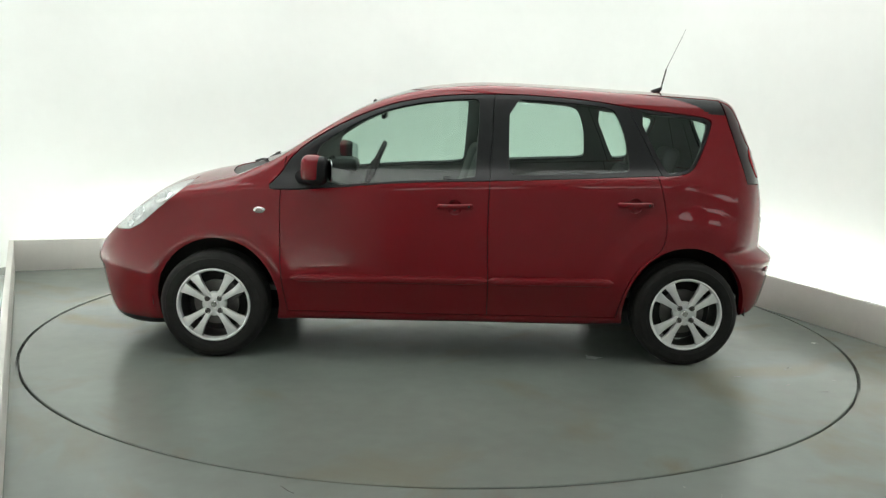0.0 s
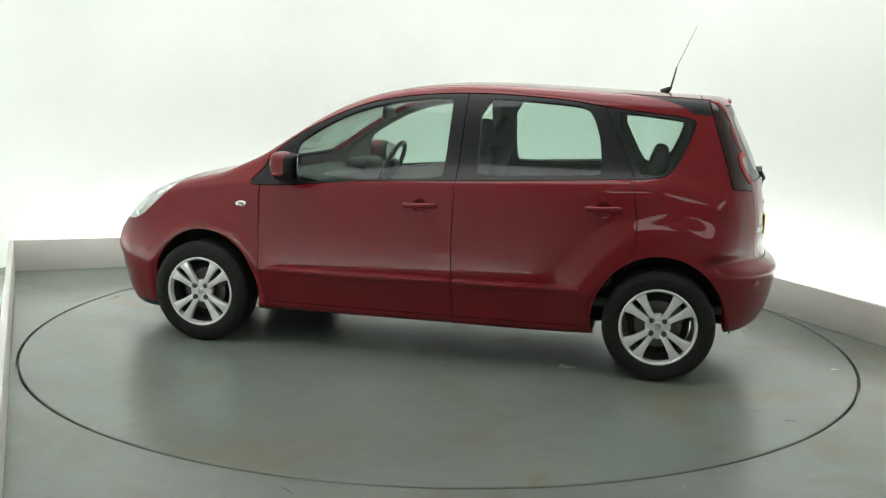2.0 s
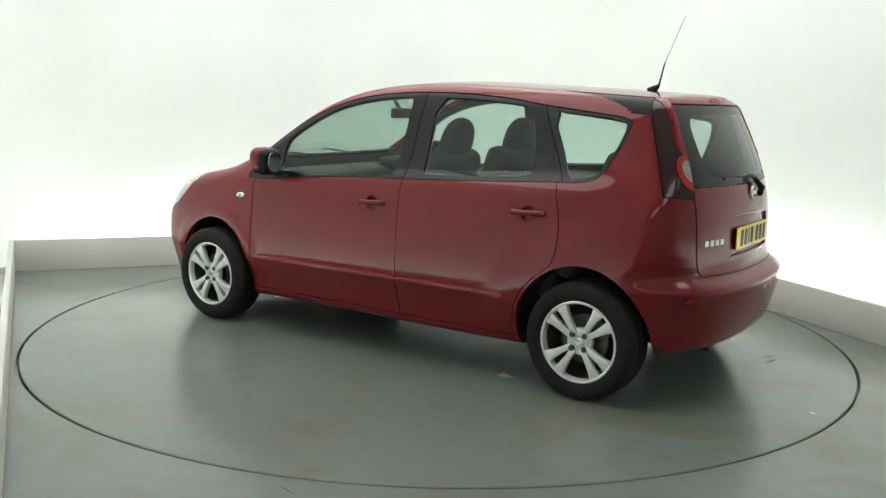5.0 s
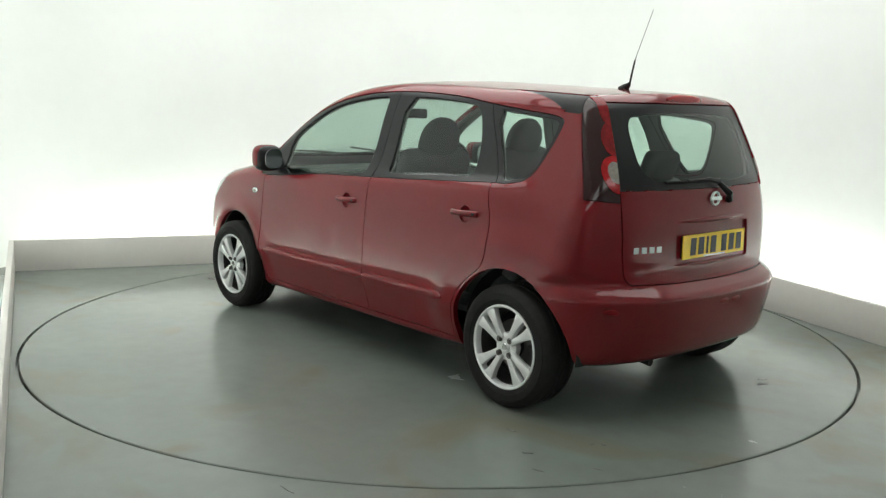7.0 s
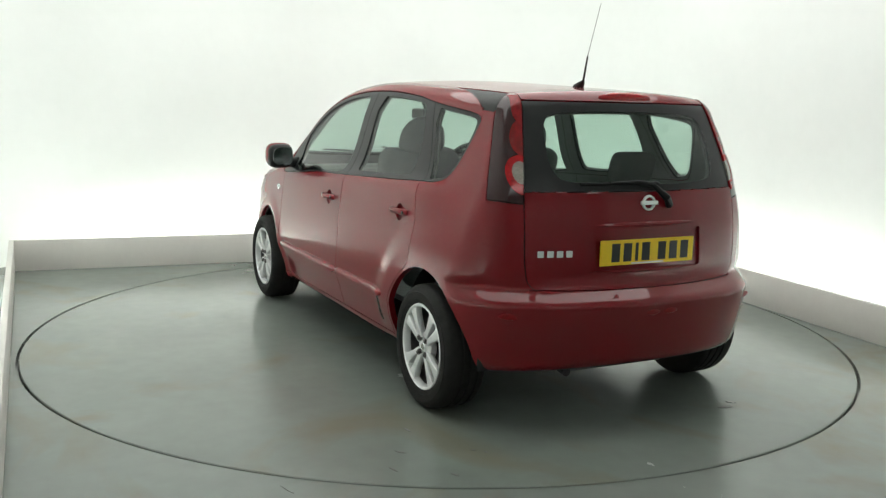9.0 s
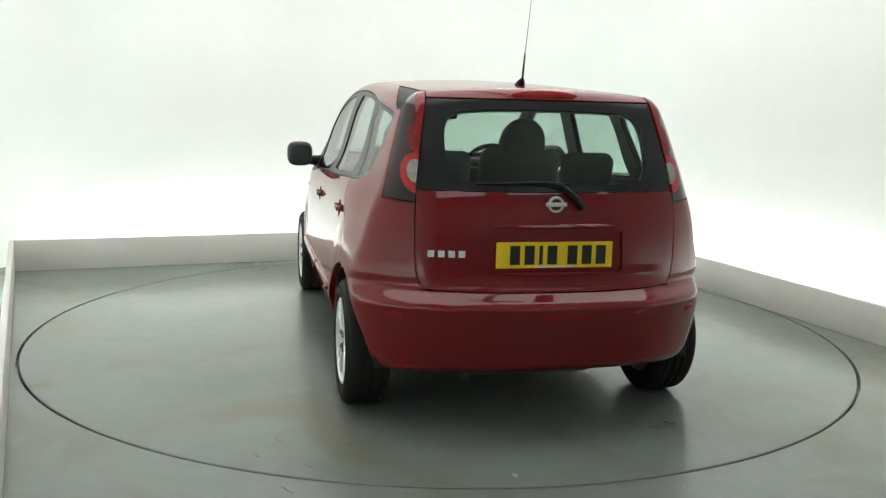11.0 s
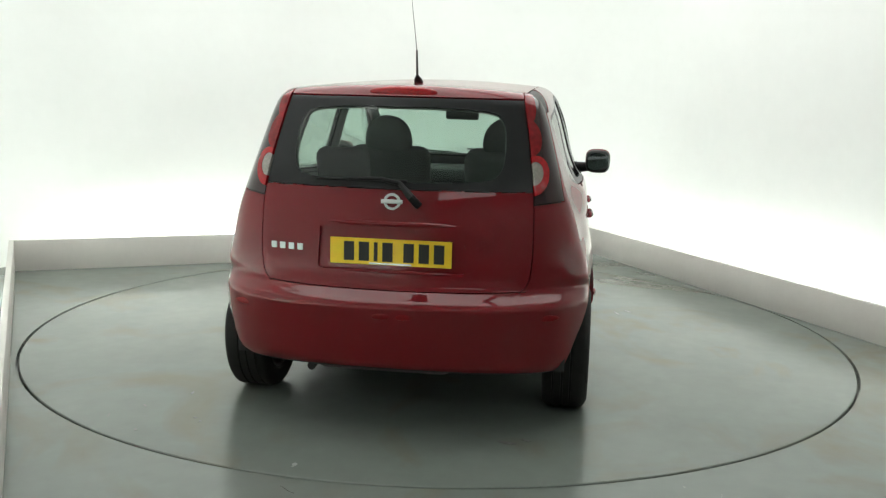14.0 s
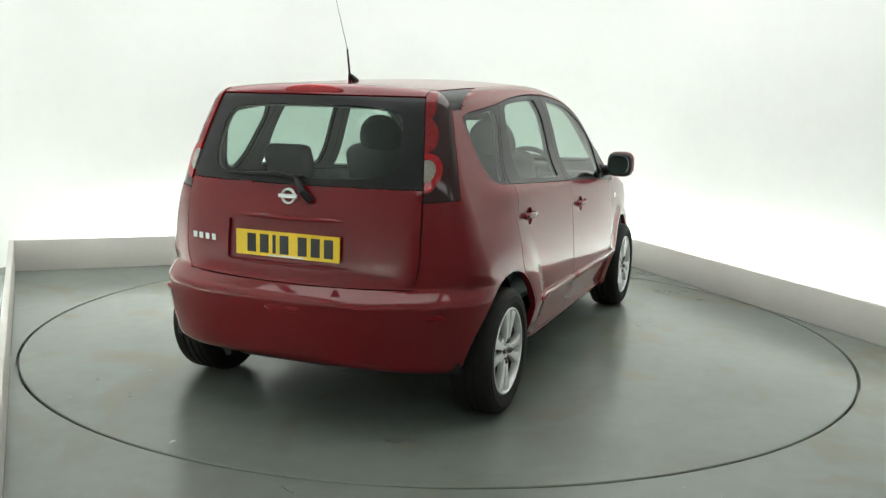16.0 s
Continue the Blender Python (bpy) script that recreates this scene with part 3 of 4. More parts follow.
g_strip_out = lambda P: P[:, 1] - (0.535 + 0.085 * np.clip((-1.06 - P[:, 0]) / 0.4, 0, 1))
g_strip_f = lambda P: P[:, 0] + 1.05

SHELL = Shell(*make_shell())
lower_side = lambda C: (C[:, 2] < 1.12) & (C[:, 1] > 0.45)
rear_dom = lambda C: C[:, 0] < -1.42
top_dom = lambda C: C[:, 2] > 1.40
for g_, dom_, both_ in (
        (g_dlo, None, True), (g_gf, None, False), (g_gr, None, False), (g_gq, None, False), (g_head, None, True),
        (g_arch_f, lower_side, False), (g_arch_r, lower_side, False), (g_sill, lambda C: (np.abs(C[:, 0]) < 1.2) & (C[:, 1] > 0.45), True),
        (g_df, lambda C: lower_side(C) & (C[:, 2] > 0.25), True), (g_ds, lambda C: (C[:, 1] > 0.4) & (C[:, 2] > 0.25), True),
        (g_dr, lambda C: lower_side(C) & (C[:, 2] > 0.25), True), (g_qf, lambda C: (C[:, 2] > 1.0) & (C[:, 1] > 0.4), True),
        (g_gate, lambda C: rear_dom(C) & (C[:, 2] > 0.60), True), (g_gate_z, lambda C: rear_dom(C) & (C[:, 1] < 0.6), True),
        (g_gate_top, lambda C: (C[:, 2] > 1.42) & (C[:, 1] < 0.56), True), (g_lamp_f, lambda C: rear_dom(C) & (C[:, 2] > 0.97), True),
        (g_lamp_z, lambda C: rear_dom(C) & (C[:, 1] > 0.55), True), (g_bump, lambda C: (C[:, 0] < -1.6) & (C[:, 1] > 0.5), False),
        (g_bump_x, lambda C: (C[:, 2] < 0.82), False), (g_under, None, False), (g_lip, lambda C: C[:, 0] > 1.4, False), (g_rec, rear_dom, False), (g_cowl, lambda C: C[:, 2] > 0.9, True), (g_roof, lambda C: top_dom(C) & (C[:, 0] < 0.4), True),
        (g_ws_base, lambda C: C[:, 2] > 0.9, True), (g_ws_top, lambda C: C[:, 2] > 1.38, True),
        (g_ws_side, lambda C: (C[:, 2] > 0.95) & (C[:, 0] > 0.0), True), (g_hood, lambda C: (C[:, 0] > 1.0) & (C[:, 2] > 0.7), True),
        (g_hood_f, lambda C: (C[:, 0] > 1.4) & (C[:, 1] < 0.7), True), (g_bump_f, lambda C: (C[:, 0] > 1.3) & (C[:, 2] < 0.75), False),
        (g_rw_lo, rear_dom, True), (g_rw_hi, rear_dom, True), (g_clear, rear_dom, False),
        (g_scal, lambda C: rear_dom(C) & (C[:, 2] > 0.98), False), (g_ring, lambda C: rear_dom(C) & (C[:, 1] > 0.5), False),
        (g_clr, lambda C: rear_dom(C) & (C[:, 1] > 0.5), False), (g_strip_out, lambda C: top_dom(C) & (C[:, 0] < -1.0), False),
        (g_strip_f, lambda C: top_dom(C) & (C[:, 1] > 0.4), False), (g_mould, None, False), (g_hand, lambda C: C[:, 1] > 0.5, False)):
    if both_:
        SHELL.cut(lambda P, g_=g_: g_(P) - G, dom_)
        SHELL.cut(lambda P, g_=g_: g_(P) + G, dom_)
    else:
        SHELL.cut(g_, dom_)
NORMALS = skin_normal(SHELL.P)
NORMALS[np.abs(SHELL.P[:, 1]) < 1e-6, 1] = 0
NORMALS /= np.linalg.norm(NORMALS, axis=1)[:, None]


def sort_faces():
    """Names the panel that each face of the half shell belongs to."""
    C = SHELL.centres()
    v = {k: g(C) for k, g in dict(dlo=g_dlo, gf=g_gf, gr=g_gr, gq=g_gq, head=g_head, af=g_arch_f, ar=g_arch_r, df=g_df, ds=g_ds, dr=g_dr, qf=g_qf, sill=g_sill,
                                  gate=g_gate, gz=g_gate_z, gt=g_gate_top, lf=g_lamp_f, lz=g_lamp_z, bump=g_bump, bx=g_bump_x, roof=g_roof, wb=g_ws_base, wt=g_ws_top,
                                  ws=g_ws_side, hood=g_hood, hf=g_hood_f, bf=g_bump_f, lo=g_rw_lo, hi=g_rw_hi, clear=g_clear, scal=g_scal, ring=g_ring, clr=g_clr,
                                  so=g_strip_out, cowl=g_cowl, under=g_under, rec=g_rec, sf=g_strip_f, mould=g_mould, hand=g_hand).items()}
    out, mould = {}, {"front_door": [], "rear_door": []}
    for q, f in enumerate(SHELL.F):
        x, y, z = C[q]
        a = {k: float(w[q]) for k, w in v.items()}
        near = lambda k: abs(a[k]) < G
        if y > 0.45 and z < 0.8 and (a["af"] < 0 or a["ar"] < 0):
            continue
        if a["under"] < 0:
            name = "underbody"
        elif near("dlo"):
            continue
        elif a["dlo"] < 0:
            if near("ds") or near("qf"):
                continue
            if a["ds"] > 0:
                name = "glass_front" if a["gf"] < 0 else "frame_front"
            elif a["qf"] > 0:
                name = "glass_rear" if a["gr"] < 0 else "frame_rear"
            else:
                name = "glass_quarter" if a["gq"] < 0 else "frame_quarter"
        elif near("head"):
            continue
        elif a["head"] < 0:
            name = "headlamp"
        elif x > 1.0 and z > 0.9 and near("wb") and a["ws"] < G:
            continue
        elif x > 0.0 and z > 0.95 and a["wb"] < 0 and a["wt"] > -G and a["ws"] < G:
            if near("ws") or near("wt"):
                continue
            name = "windscreen"
        elif x > 0.9 and z > 0.7 and a["wb"] > 0 and a["hood"] < G:
            if near("hood") or near("hf"):
                continue
            if near("cowl") and z > 0.9:
                continue
            name = "cowl" if a["cowl"] < 0 else "bonnet"
        elif x < -1.42 and z > 0.6 and a["gate"] < G and a["gz"] > -G and a["gt"] < G:
            if near("gate") or near("gz") or near("gt"):
                continue
            if z > 1.3 and near("hi"):
                continue
            if a["lo"] > 0 and a["hi"] < 0:
                if near("lo"):
                    continue
                name = "glass_gate" if a["clear"] < 0 else "border_gate"
            else:
                name = "spoiler" if z > 1.3 else ("plate_recess" if a["rec"] < 0 else "tailgate")
        elif z > 0.98 and x < -1.42 and a["lf"] < G and a["lz"] > -G and a["gate"] > -G:
            if near("lf") or near("lz") or near("gate"):
                continue
            if a["clr"] < 0:
                name = "lamp_clear"
            elif a["ring"] < 0:
                name = "lamp_ring"
            elif a["scal"] < 0 and 1.19 < z < 1.455:
                name = "lamp_red" if z < 1.336 else "lamp_red_top"
            else:
                name = "lamp_dark"
        elif x < -1.655 and a["bump"] < 0:
            if near("gz") and y < 0.57 or near("gate") and z > GATE_Z and y < 0.6:
                continue
            name = "rear_bumper"
        elif x > 1.3 and a["bf"] > 0 and z < 0.72:
            name = "front_bumper" if z > 0.178 else "bumper_lip"
        elif z > 1.38 and a["wt"] < G and a["roof"] < G and a["gt"] > -G:
            if near("roof") or near("wt") or near("gt"):
                continue
            name = "roof"
        elif z > 1.38 and x < -1.0 and a["so"] < 0 and a["sf"] < 0 and a["gt"] > -0.05 and a["roof"] > 0:
            name = "roof_strip"
        elif y > 0.45 and a["sill"] > -G and a["df"] < G and a["dr"] > -G and z < 1.1:
            if near("sill") or near("df") or near("dr") or near("ds") or a["hand"] < 0:
                continue
            name = "front_door" if a["ds"] > 0 else "rear_door"
            if a["mould"] < 0:
                mould[name].append(f)
        elif x > 0.8 and a["df"] > 0 and z < 1.05:
            if near("hood") and z > 0.9:
                continue
            name = "front_wing"
        else:
            name = "body_side"
        out.setdefault(name, []).append(f)
    return out, mould


FACES, MOULDS = sort_faces()

# ---- the car ----
M_DEEP = mat("recessed_red_reflector", (0.20, 0.004, 0.007), 0.35, vary=0.3, scale=80, spec=0.2)
M_REDLENS = mat("red_lamp_lens", (0.34, 0.006, 0.010), 0.12, coat=0.35, vary=0.35, scale=70)
M_LOBE = mat("deep_red_lamp_lens", (0.185, 0.006, 0.009), 0.15, coat=0.3, vary=0.45, scale=45, spec=0.3)
M_SMOKE = mat("dark_red_lamp_lens", (0.022, 0.003, 0.005), 0.12, coat=0.35, vary=0.5, scale=40, spec=0.4)
M_CLEAR = mat("clear_lamp_lens", (0.27, 0.24, 0.215), 0.15, coat=0.8, vary=0.25, scale=90)
M_BOWL = mat("lamp_reflector", (0.86, 0.87, 0.86), 0.25, 0.25, vary=0.2, scale=25)
M_PLATE = mat("yellow_plate", (0.88, 0.60, 0.015), 0.4, vary=0.04, scale=30)
M_INK = mat("black_ink", (0.012, 0.012, 0.012), 0.5)

car = tagged(new("car"), "dark red metallic five-door hatchback standing on the turntable", "car")
car.scale = (0.998, 1.003, 1.005)


def pair(name, faces, material, label="", lift=0.0, rim=0.014, parents=None):
    p = parents or {"L": car, "R": car}
    return {s: panel(name, faces, material, p[s], s, label, lift, rim) for s in ("L", "R")}


body = pair("body_side", FACES["body_side"], M_PAINT, rim=0.03)
wings = pair("front_wing", FACES["front_wing"], M_PAINT, rim=0.03)
panel("roof", FACES["roof"], M_PAINT, car, "B")
panel("bonnet", FACES["bonnet"], M_PAINT, car, "B")
panel("front_bumper", FACES["front_bumper"], M_PAINT, car, "B", rim=0.03)
rear_bumper = panel("rear_bumper", FACES["rear_bumper"], M_PAINT, car, "B", rim=0.03)
tailgate = panel("tailgate", FACES["tailgate"], M_PAINT, car, "B")
panel("bumper_lip", FACES["bumper_lip"], M_PLASTIC, car, "B", "black lower bumper lip", rim=0.03)
panel("plate_recess", FACES["plate_recess"], M_PAINT, tailgate, "B", lift=-0.012, rim=0.0)
panel("cowl", FACES["cowl"], M_PLASTIC, car, "B", "black scuttle panel with wiper spindles", lift=-0.006)
panel("spoiler", FACES["spoiler"], M_PAINT, tailgate, "B", rim=0.02)
rear_window = panel("rear_window", FACES["border_gate"], M_BLACK, tailgate, "B", "dark tinted rear window with a black border", lift=-0.004)
panel("pane", FACES["glass_gate"], M_GLASS, rear_window, "B", lift=-0.004, rim=0.004)
panel("windscreen", FACES["windscreen"], M_GLASS, car, "B", "green-tinted windscreen", lift=-0.003, rim=0.005)
panel("underbody", FACES["underbody"], M_UNDER, car, "B", "dark dirty underbody", rim=0)
pair("roof_strip", FACES["roof_strip"], M_PLASTIC, "gloss black roof end strip", lift=-0.004)
doors_f = pair("front_door", FACES["front_door"], M_PAINT)
doors_r = pair("rear_door", FACES["rear_door"], M_PAINT)
pair("window_frame", FACES["frame_front"], M_BLACK, "black window frame", lift=-0.003, rim=0.02, parents=doors_f)
pair("window_frame", FACES["frame_rear"], M_BLACK, "black window frame", lift=-0.003, rim=0.02, parents=doors_r)
pair("window_glass", FACES["glass_front"], M_GLASS, "green-tinted side window", lift=-0.008, rim=0.004, parents=doors_f)
pair("window_glass", FACES["glass_rear"], M_GLASS, "green-tinted side window", lift=-0.008, rim=0.004, parents=doors_r)
qwin = pair("quarter_window", FACES["frame_quarter"], M_BLACK, "quarter window with a black border", lift=-0.003, rim=0.02)
pair("pane", FACES["glass_quarter"], M_GLASS, lift=-0.004, rim=0.004, parents=qwin)


def moulding(faces, doors):
    """A rub strip swept along the door's skin, with a rounded top edge and tapered ends."""
    xs = [SHELL.P[v][0] for f in faces for v in f]
    x0, x1 = min(xs), max(xs)
    for s, side in ((1, "L"), (-1, "R")):
        bm = bmesh.new()
        rows = []
        for i in range(25):
            x = x0 + (x1 - x0) * i / 24
            k = min(1.0, 0.35 + min(x - x0, x1 - x) / 0.03)
            zc = 0.461 - 0.009 * (x + 0.9) / 1.73
            y = on_side(x, zc)
            rows.append([bm.verts.new((x, s * (y + d * k), zc + h * k)) for d, h in ((-0.012, 0.024), (0.004, 0.022), (0.013, 0.018), (0.0175, 0.010), (0.018, -0.004), (0.014, -0.016), (0.002, -0.022), (-0.012, -0.023))])
        for A, B in zip(rows, rows[1:]):
            for k in range(8):
                bm.faces.new((A[k], A[(k + 1) % 8], B[(k + 1) % 8], B[k]))
        bm.faces.new(rows[0])
        bm.faces.new(rows[-1][::-1])
        part("moulding", bm, M_PAINT, doors[side], "", True)


moulding(MOULDS["front_door"], doors_f)
moulding(MOULDS["rear_door"], doors_r)
lamps = pair("tail_lamp", FACES["lamp_dark"], M_SMOKE, "tall smoked dark red tail lamp", rim=0.03)
pair("ring_lens", FACES["lamp_ring"], M_REDLENS, "bright red ring lens", lift=0.005, parents=lamps)
pair("red_lens", FACES["lamp_red"], M_LOBE, "scalloped red lens", lift=0.003, parents=lamps)
pair("red_lens", FACES["lamp_red_top"], M_LOBE, "scalloped red lens", lift=0.003, parents=lamps)
pair("clear_lens", FACES["lamp_clear"], M_CLEAR, "clear round lens", lift=0.003, parents=lamps)
heads = pair("headlamp", FACES["headlamp"], M_LENS, "large clear swept-back headlamp", lift=0.002, rim=0.004)
pair("reflector", FACES["headlamp"], M_BOWL, "silver reflector bowl", lift=-0.007, rim=0.0, parents=heads)


# inner lining: the skin set in, with the window openings
def lining():
    keep = []
    for name, fs in FACES.items():
        if name.startswith("glass") or name in ("windscreen", "headlamp", "underbody"):
            continue
        keep += [f for f in fs if SHELL.P[f[0]][2] > 0.45]
    return panel("inner_lining", keep, M_LINING, car, "B", "dark grey interior lining", lift=-0.032, rim=0.0)


lining()
# gap backing just under the seams
C_ALL = SHELL.centres()
OPEN = ((np.minimum(np.minimum(g_gf(C_ALL), g_gr(C_ALL)), g_gq(C_ALL)) < 0.004) | ((C_ALL[:, 1] > 0.45) & (C_ALL[:, 2] < 0.8) & ((g_arch_f(C_ALL) < 0) | (g_arch_r(C_ALL) < 0))) | (g_head(C_ALL) < 0)
        | ((C_ALL[:, 0] > 0) & (C_ALL[:, 2] > 0.95) & (g_ws_base(C_ALL) < 0) & (g_ws_top(C_ALL) > 0) & (g_ws_side(C_ALL) < 0))
        | ((C_ALL[:, 0] < -1.42) & (C_ALL[:, 2] > 1.0) & (g_clear(C_ALL) < 0)))
seams = [f for f, o in zip(SHELL.F, OPEN) if not o]
panel("inner_frame", seams, M_UNDER, car, "B", "black inner frame behind the panel gaps", lift=-0.018, rim=0.0)

# wheel wells
for hx in (FX - 0.011, RX + 0.005):
    for s in (1, -1):
        prof = [(0.366, s * 0.745), (0.375, s * 0.73), (0.375, s * 0.52), (0.0, s * 0.50)]
        bm = lathe_bm(prof, 40)
        bmesh.ops.bisect_plane(bm, geom=bm.verts[:] + bm.edges[:] + bm.faces[:], plane_co=(0, 0, -0.04), plane_no=(0, 0, 1), clear_inner=True)
        bmesh.ops.translate(bm, verts=bm.verts[:], vec=(hx, 0, 0.303))
        part("wheel_well", bm, M_UNDER, car, "black wheel arch liner", True)


# ---- wheels ----
def make_wheel():
    w = new("wheel")
    tyre = lathe_bm([(0.205, -0.088), (0.215, -0.098), (0.25, -0.104), (0.28, -0.099), (0.296, -0.088), (0.301, -0.075), (0.302, -0.058), (0.295, -0.056), (0.295, -0.050), (0.302, -0.048),
                     (0.302, -0.018), (0.295, -0.016), (0.295, -0.008), (0.302, -0.006), (0.302, 0.020), (0.295, 0.022), (0.295, 0.03), (0.302, 0.032),
                     (0.302, 0.058), (0.300, 0.075), (0.296, 0.084), (0.287, 0.092), (0.284, 0.0955), (0.268, 0.1005), (0.266, 0.1035), (0.25, 0.1045), (0.232, 0.1025), (0.230, 0.0995), (0.215, 0.097), (0.205, 0.088)], 72)
    part("tyre", tyre, M_TYRE, w, "worn black tyre", True)
    rim = part("rim", lathe_bm([(0.205, 0.086), (0.209, 0.090), (0.209, 0.095), (0.203, 0.098), (0.196, 0.094), (0.192, 0.084), (0.190, 0.062), (0.205, 0.062)], 72), M_ALLOY, w, "silver alloy rim", True)
    # inner barrel darker than the rim, so the spoke openings read dark
    part("rim_barrel", lathe_bm([(0.200, 0.060), (0.189, 0.060), (0.186, 0.03), (0.178, -0.04), (0.19, -0.085), (0.205, -0.088)], 48), M_STEEL, rim, "brake-dusted inner rim", True)
    for k in range(4):
        for s in (-1, 1):
            a = radians(45 + 90 * k + s * 13.6)
            u, v = Vector((math.cos(a), math.sin(a))), Vector((-math.sin(a), math.cos(a)))
            pts = [(0.045, -0.0155), (0.10, -0.0155), (0.15, -0.0205), (0.197, -0.032), (0.197, 0.032), (0.15, 0.0205), (0.10, 0.0155), (0.045, 0.0155)]
            bm = prism_bm([tuple(u * p[0] + v * p[1]) for p in pts], 0.050, 0.082, "y", 0.004)
            for q in bm.verts:
                r = math.hypot(q.co.x, q.co.z)
                q.co.y += 0.010 - 0.09 * max(0, 0.12 - r) ** 1.2
            part("spoke", bm, M_ALLOY, rim, "", True)
    part("hub", lathe_bm([(0.0, 0.084), (0.026, 0.084), (0.029, 0.080), (0.030, 0.076), (0.056, 0.076), (0.068, 0.072), (0.07, 0.045), (0.0, 0.045)], 40), M_ALLOY, rim, "", True)
    for k in range(4):
        a = radians(45 + 90 * k)
        bm = lathe_bm([(0.0, 0.097), (0.0085, 0.097), (0.010, 0.094), (0.010, 0.088), (0.015, 0.0905), (0.016, 0.080)], 14)
        bmesh.ops.translate(bm, verts=bm.verts[:], vec=(0.050 * math.cos(a), 0, 0.050 * math.sin(a)))
        part("wheel_nut", bm, M_STEEL, rim, "", True)
    part("cap_badge", lathe_bm([(0.0, 0.0865), (0.016, 0.0865), (0.019, 0.083)], 24), M_CHROME, rim, "", True)
    part("brake_disc", lathe_bm([(0.06, 0.012), (0.128, 0.012), (0.128, -0.010), (0.06, -0.010)], 40), M_STEEL, w, "dull steel brake disc", True)
    cal = box_bm((-0.05, -0.035, 0.085), (0.05, 0.038, 0.15), 0.012)
    bmesh.ops.rotate(cal, verts=cal.verts[:], cent=(0, 0, 0), matrix=Matrix.Rotation(radians(-55), 3, "Y"))
    part("brake_caliper", cal, M_STEEL, w, "", True)
    part("backing", lathe_bm([(0.0, -0.03), (0.17, -0.03), (0.17, -0.04), (0.0, -0.04)], 32), M_UNDER, w, "", True)
    for ob in [w] + list(w.children_recursive):
        if ob.data:
            ob.data.transform(Matrix.Diagonal((0.963, 1, 0.963, 1)))
    return w


def put_wheel(w, x, s, turn):
    w.matrix_basis = pose(x, s * 0.748, HUB_Z, 0, 0, 0 if s > 0 else 180) @ pose(0, 0, 0, 0, turn, 0)
    w.parent = car


first = make_wheel()
put_wheel(first, FX, 1, 2)
for x_, s_, t_ in ((RX, 1, 0), (FX, -1, 20), (RX, -1, 35)):
    w_ = copy_thing(first, Matrix())
    put_wheel(w_, x_, s_, t_)


# ---- fittings ----
def shift(bm, m):
    bmesh.ops.transform(bm, matrix=m, verts=bm.verts[:])
    return bm


def door_handle(door, x, z, s):
    y = on_side(x, z)
    m = Matrix.Translation((x, s * y, z)) @ Matrix.Diagonal((1, s, 1, 1))
    cup = bmesh.new()
    bmesh.ops.create_uvsphere(cup, u_segments=24, v_segments=16, radius=1)
    bmesh.ops.delete(cup, geom=[v for v in cup.verts if v.co.y > 0.01], context="VERTS")
    part("handle_recess", shift(cup, m @ Matrix.Translation((0.0, -0.001, -0.005)) @ Matrix.Diagonal((0.041, 0.0165, 0.043, 1))), M_PAINT, door, "painted recess behind the handle", True)
    bar = tube_bm([(-0.088, 0.004, 0.002), (-0.082, 0.016, 0.002), (-0.06, 0.026, 0.002), (0.0, 0.031, 0.001), (0.06, 0.027, 0), (0.082, 0.017, 0), (0.088, 0.004, 0)],
                  [0.013, 0.015, 0.014, 0.0125, 0.013, 0.014, 0.012], 12)
    h = part("handle", shift(bar, m @ Matrix.Diagonal((1, 0.62, 1.05, 1))), M_PAINT, door, "body-coloured pull handle", True)
    part("lock", shift(lathe_bm([(0.0, 0.028), (0.006, 0.028), (0.007, 0.02)], 14), m @ Matrix.Translation((-0.075, -0.002, 0.002))), M_PLASTIC, h, "", True)


for s_, k_ in ((1, "L"), (-1, "R")):
    door_handle(doors_f[k_], -0.046, 0.857, s_)
    door_handle(doors_r[k_], -1.03, 0.887, s_)


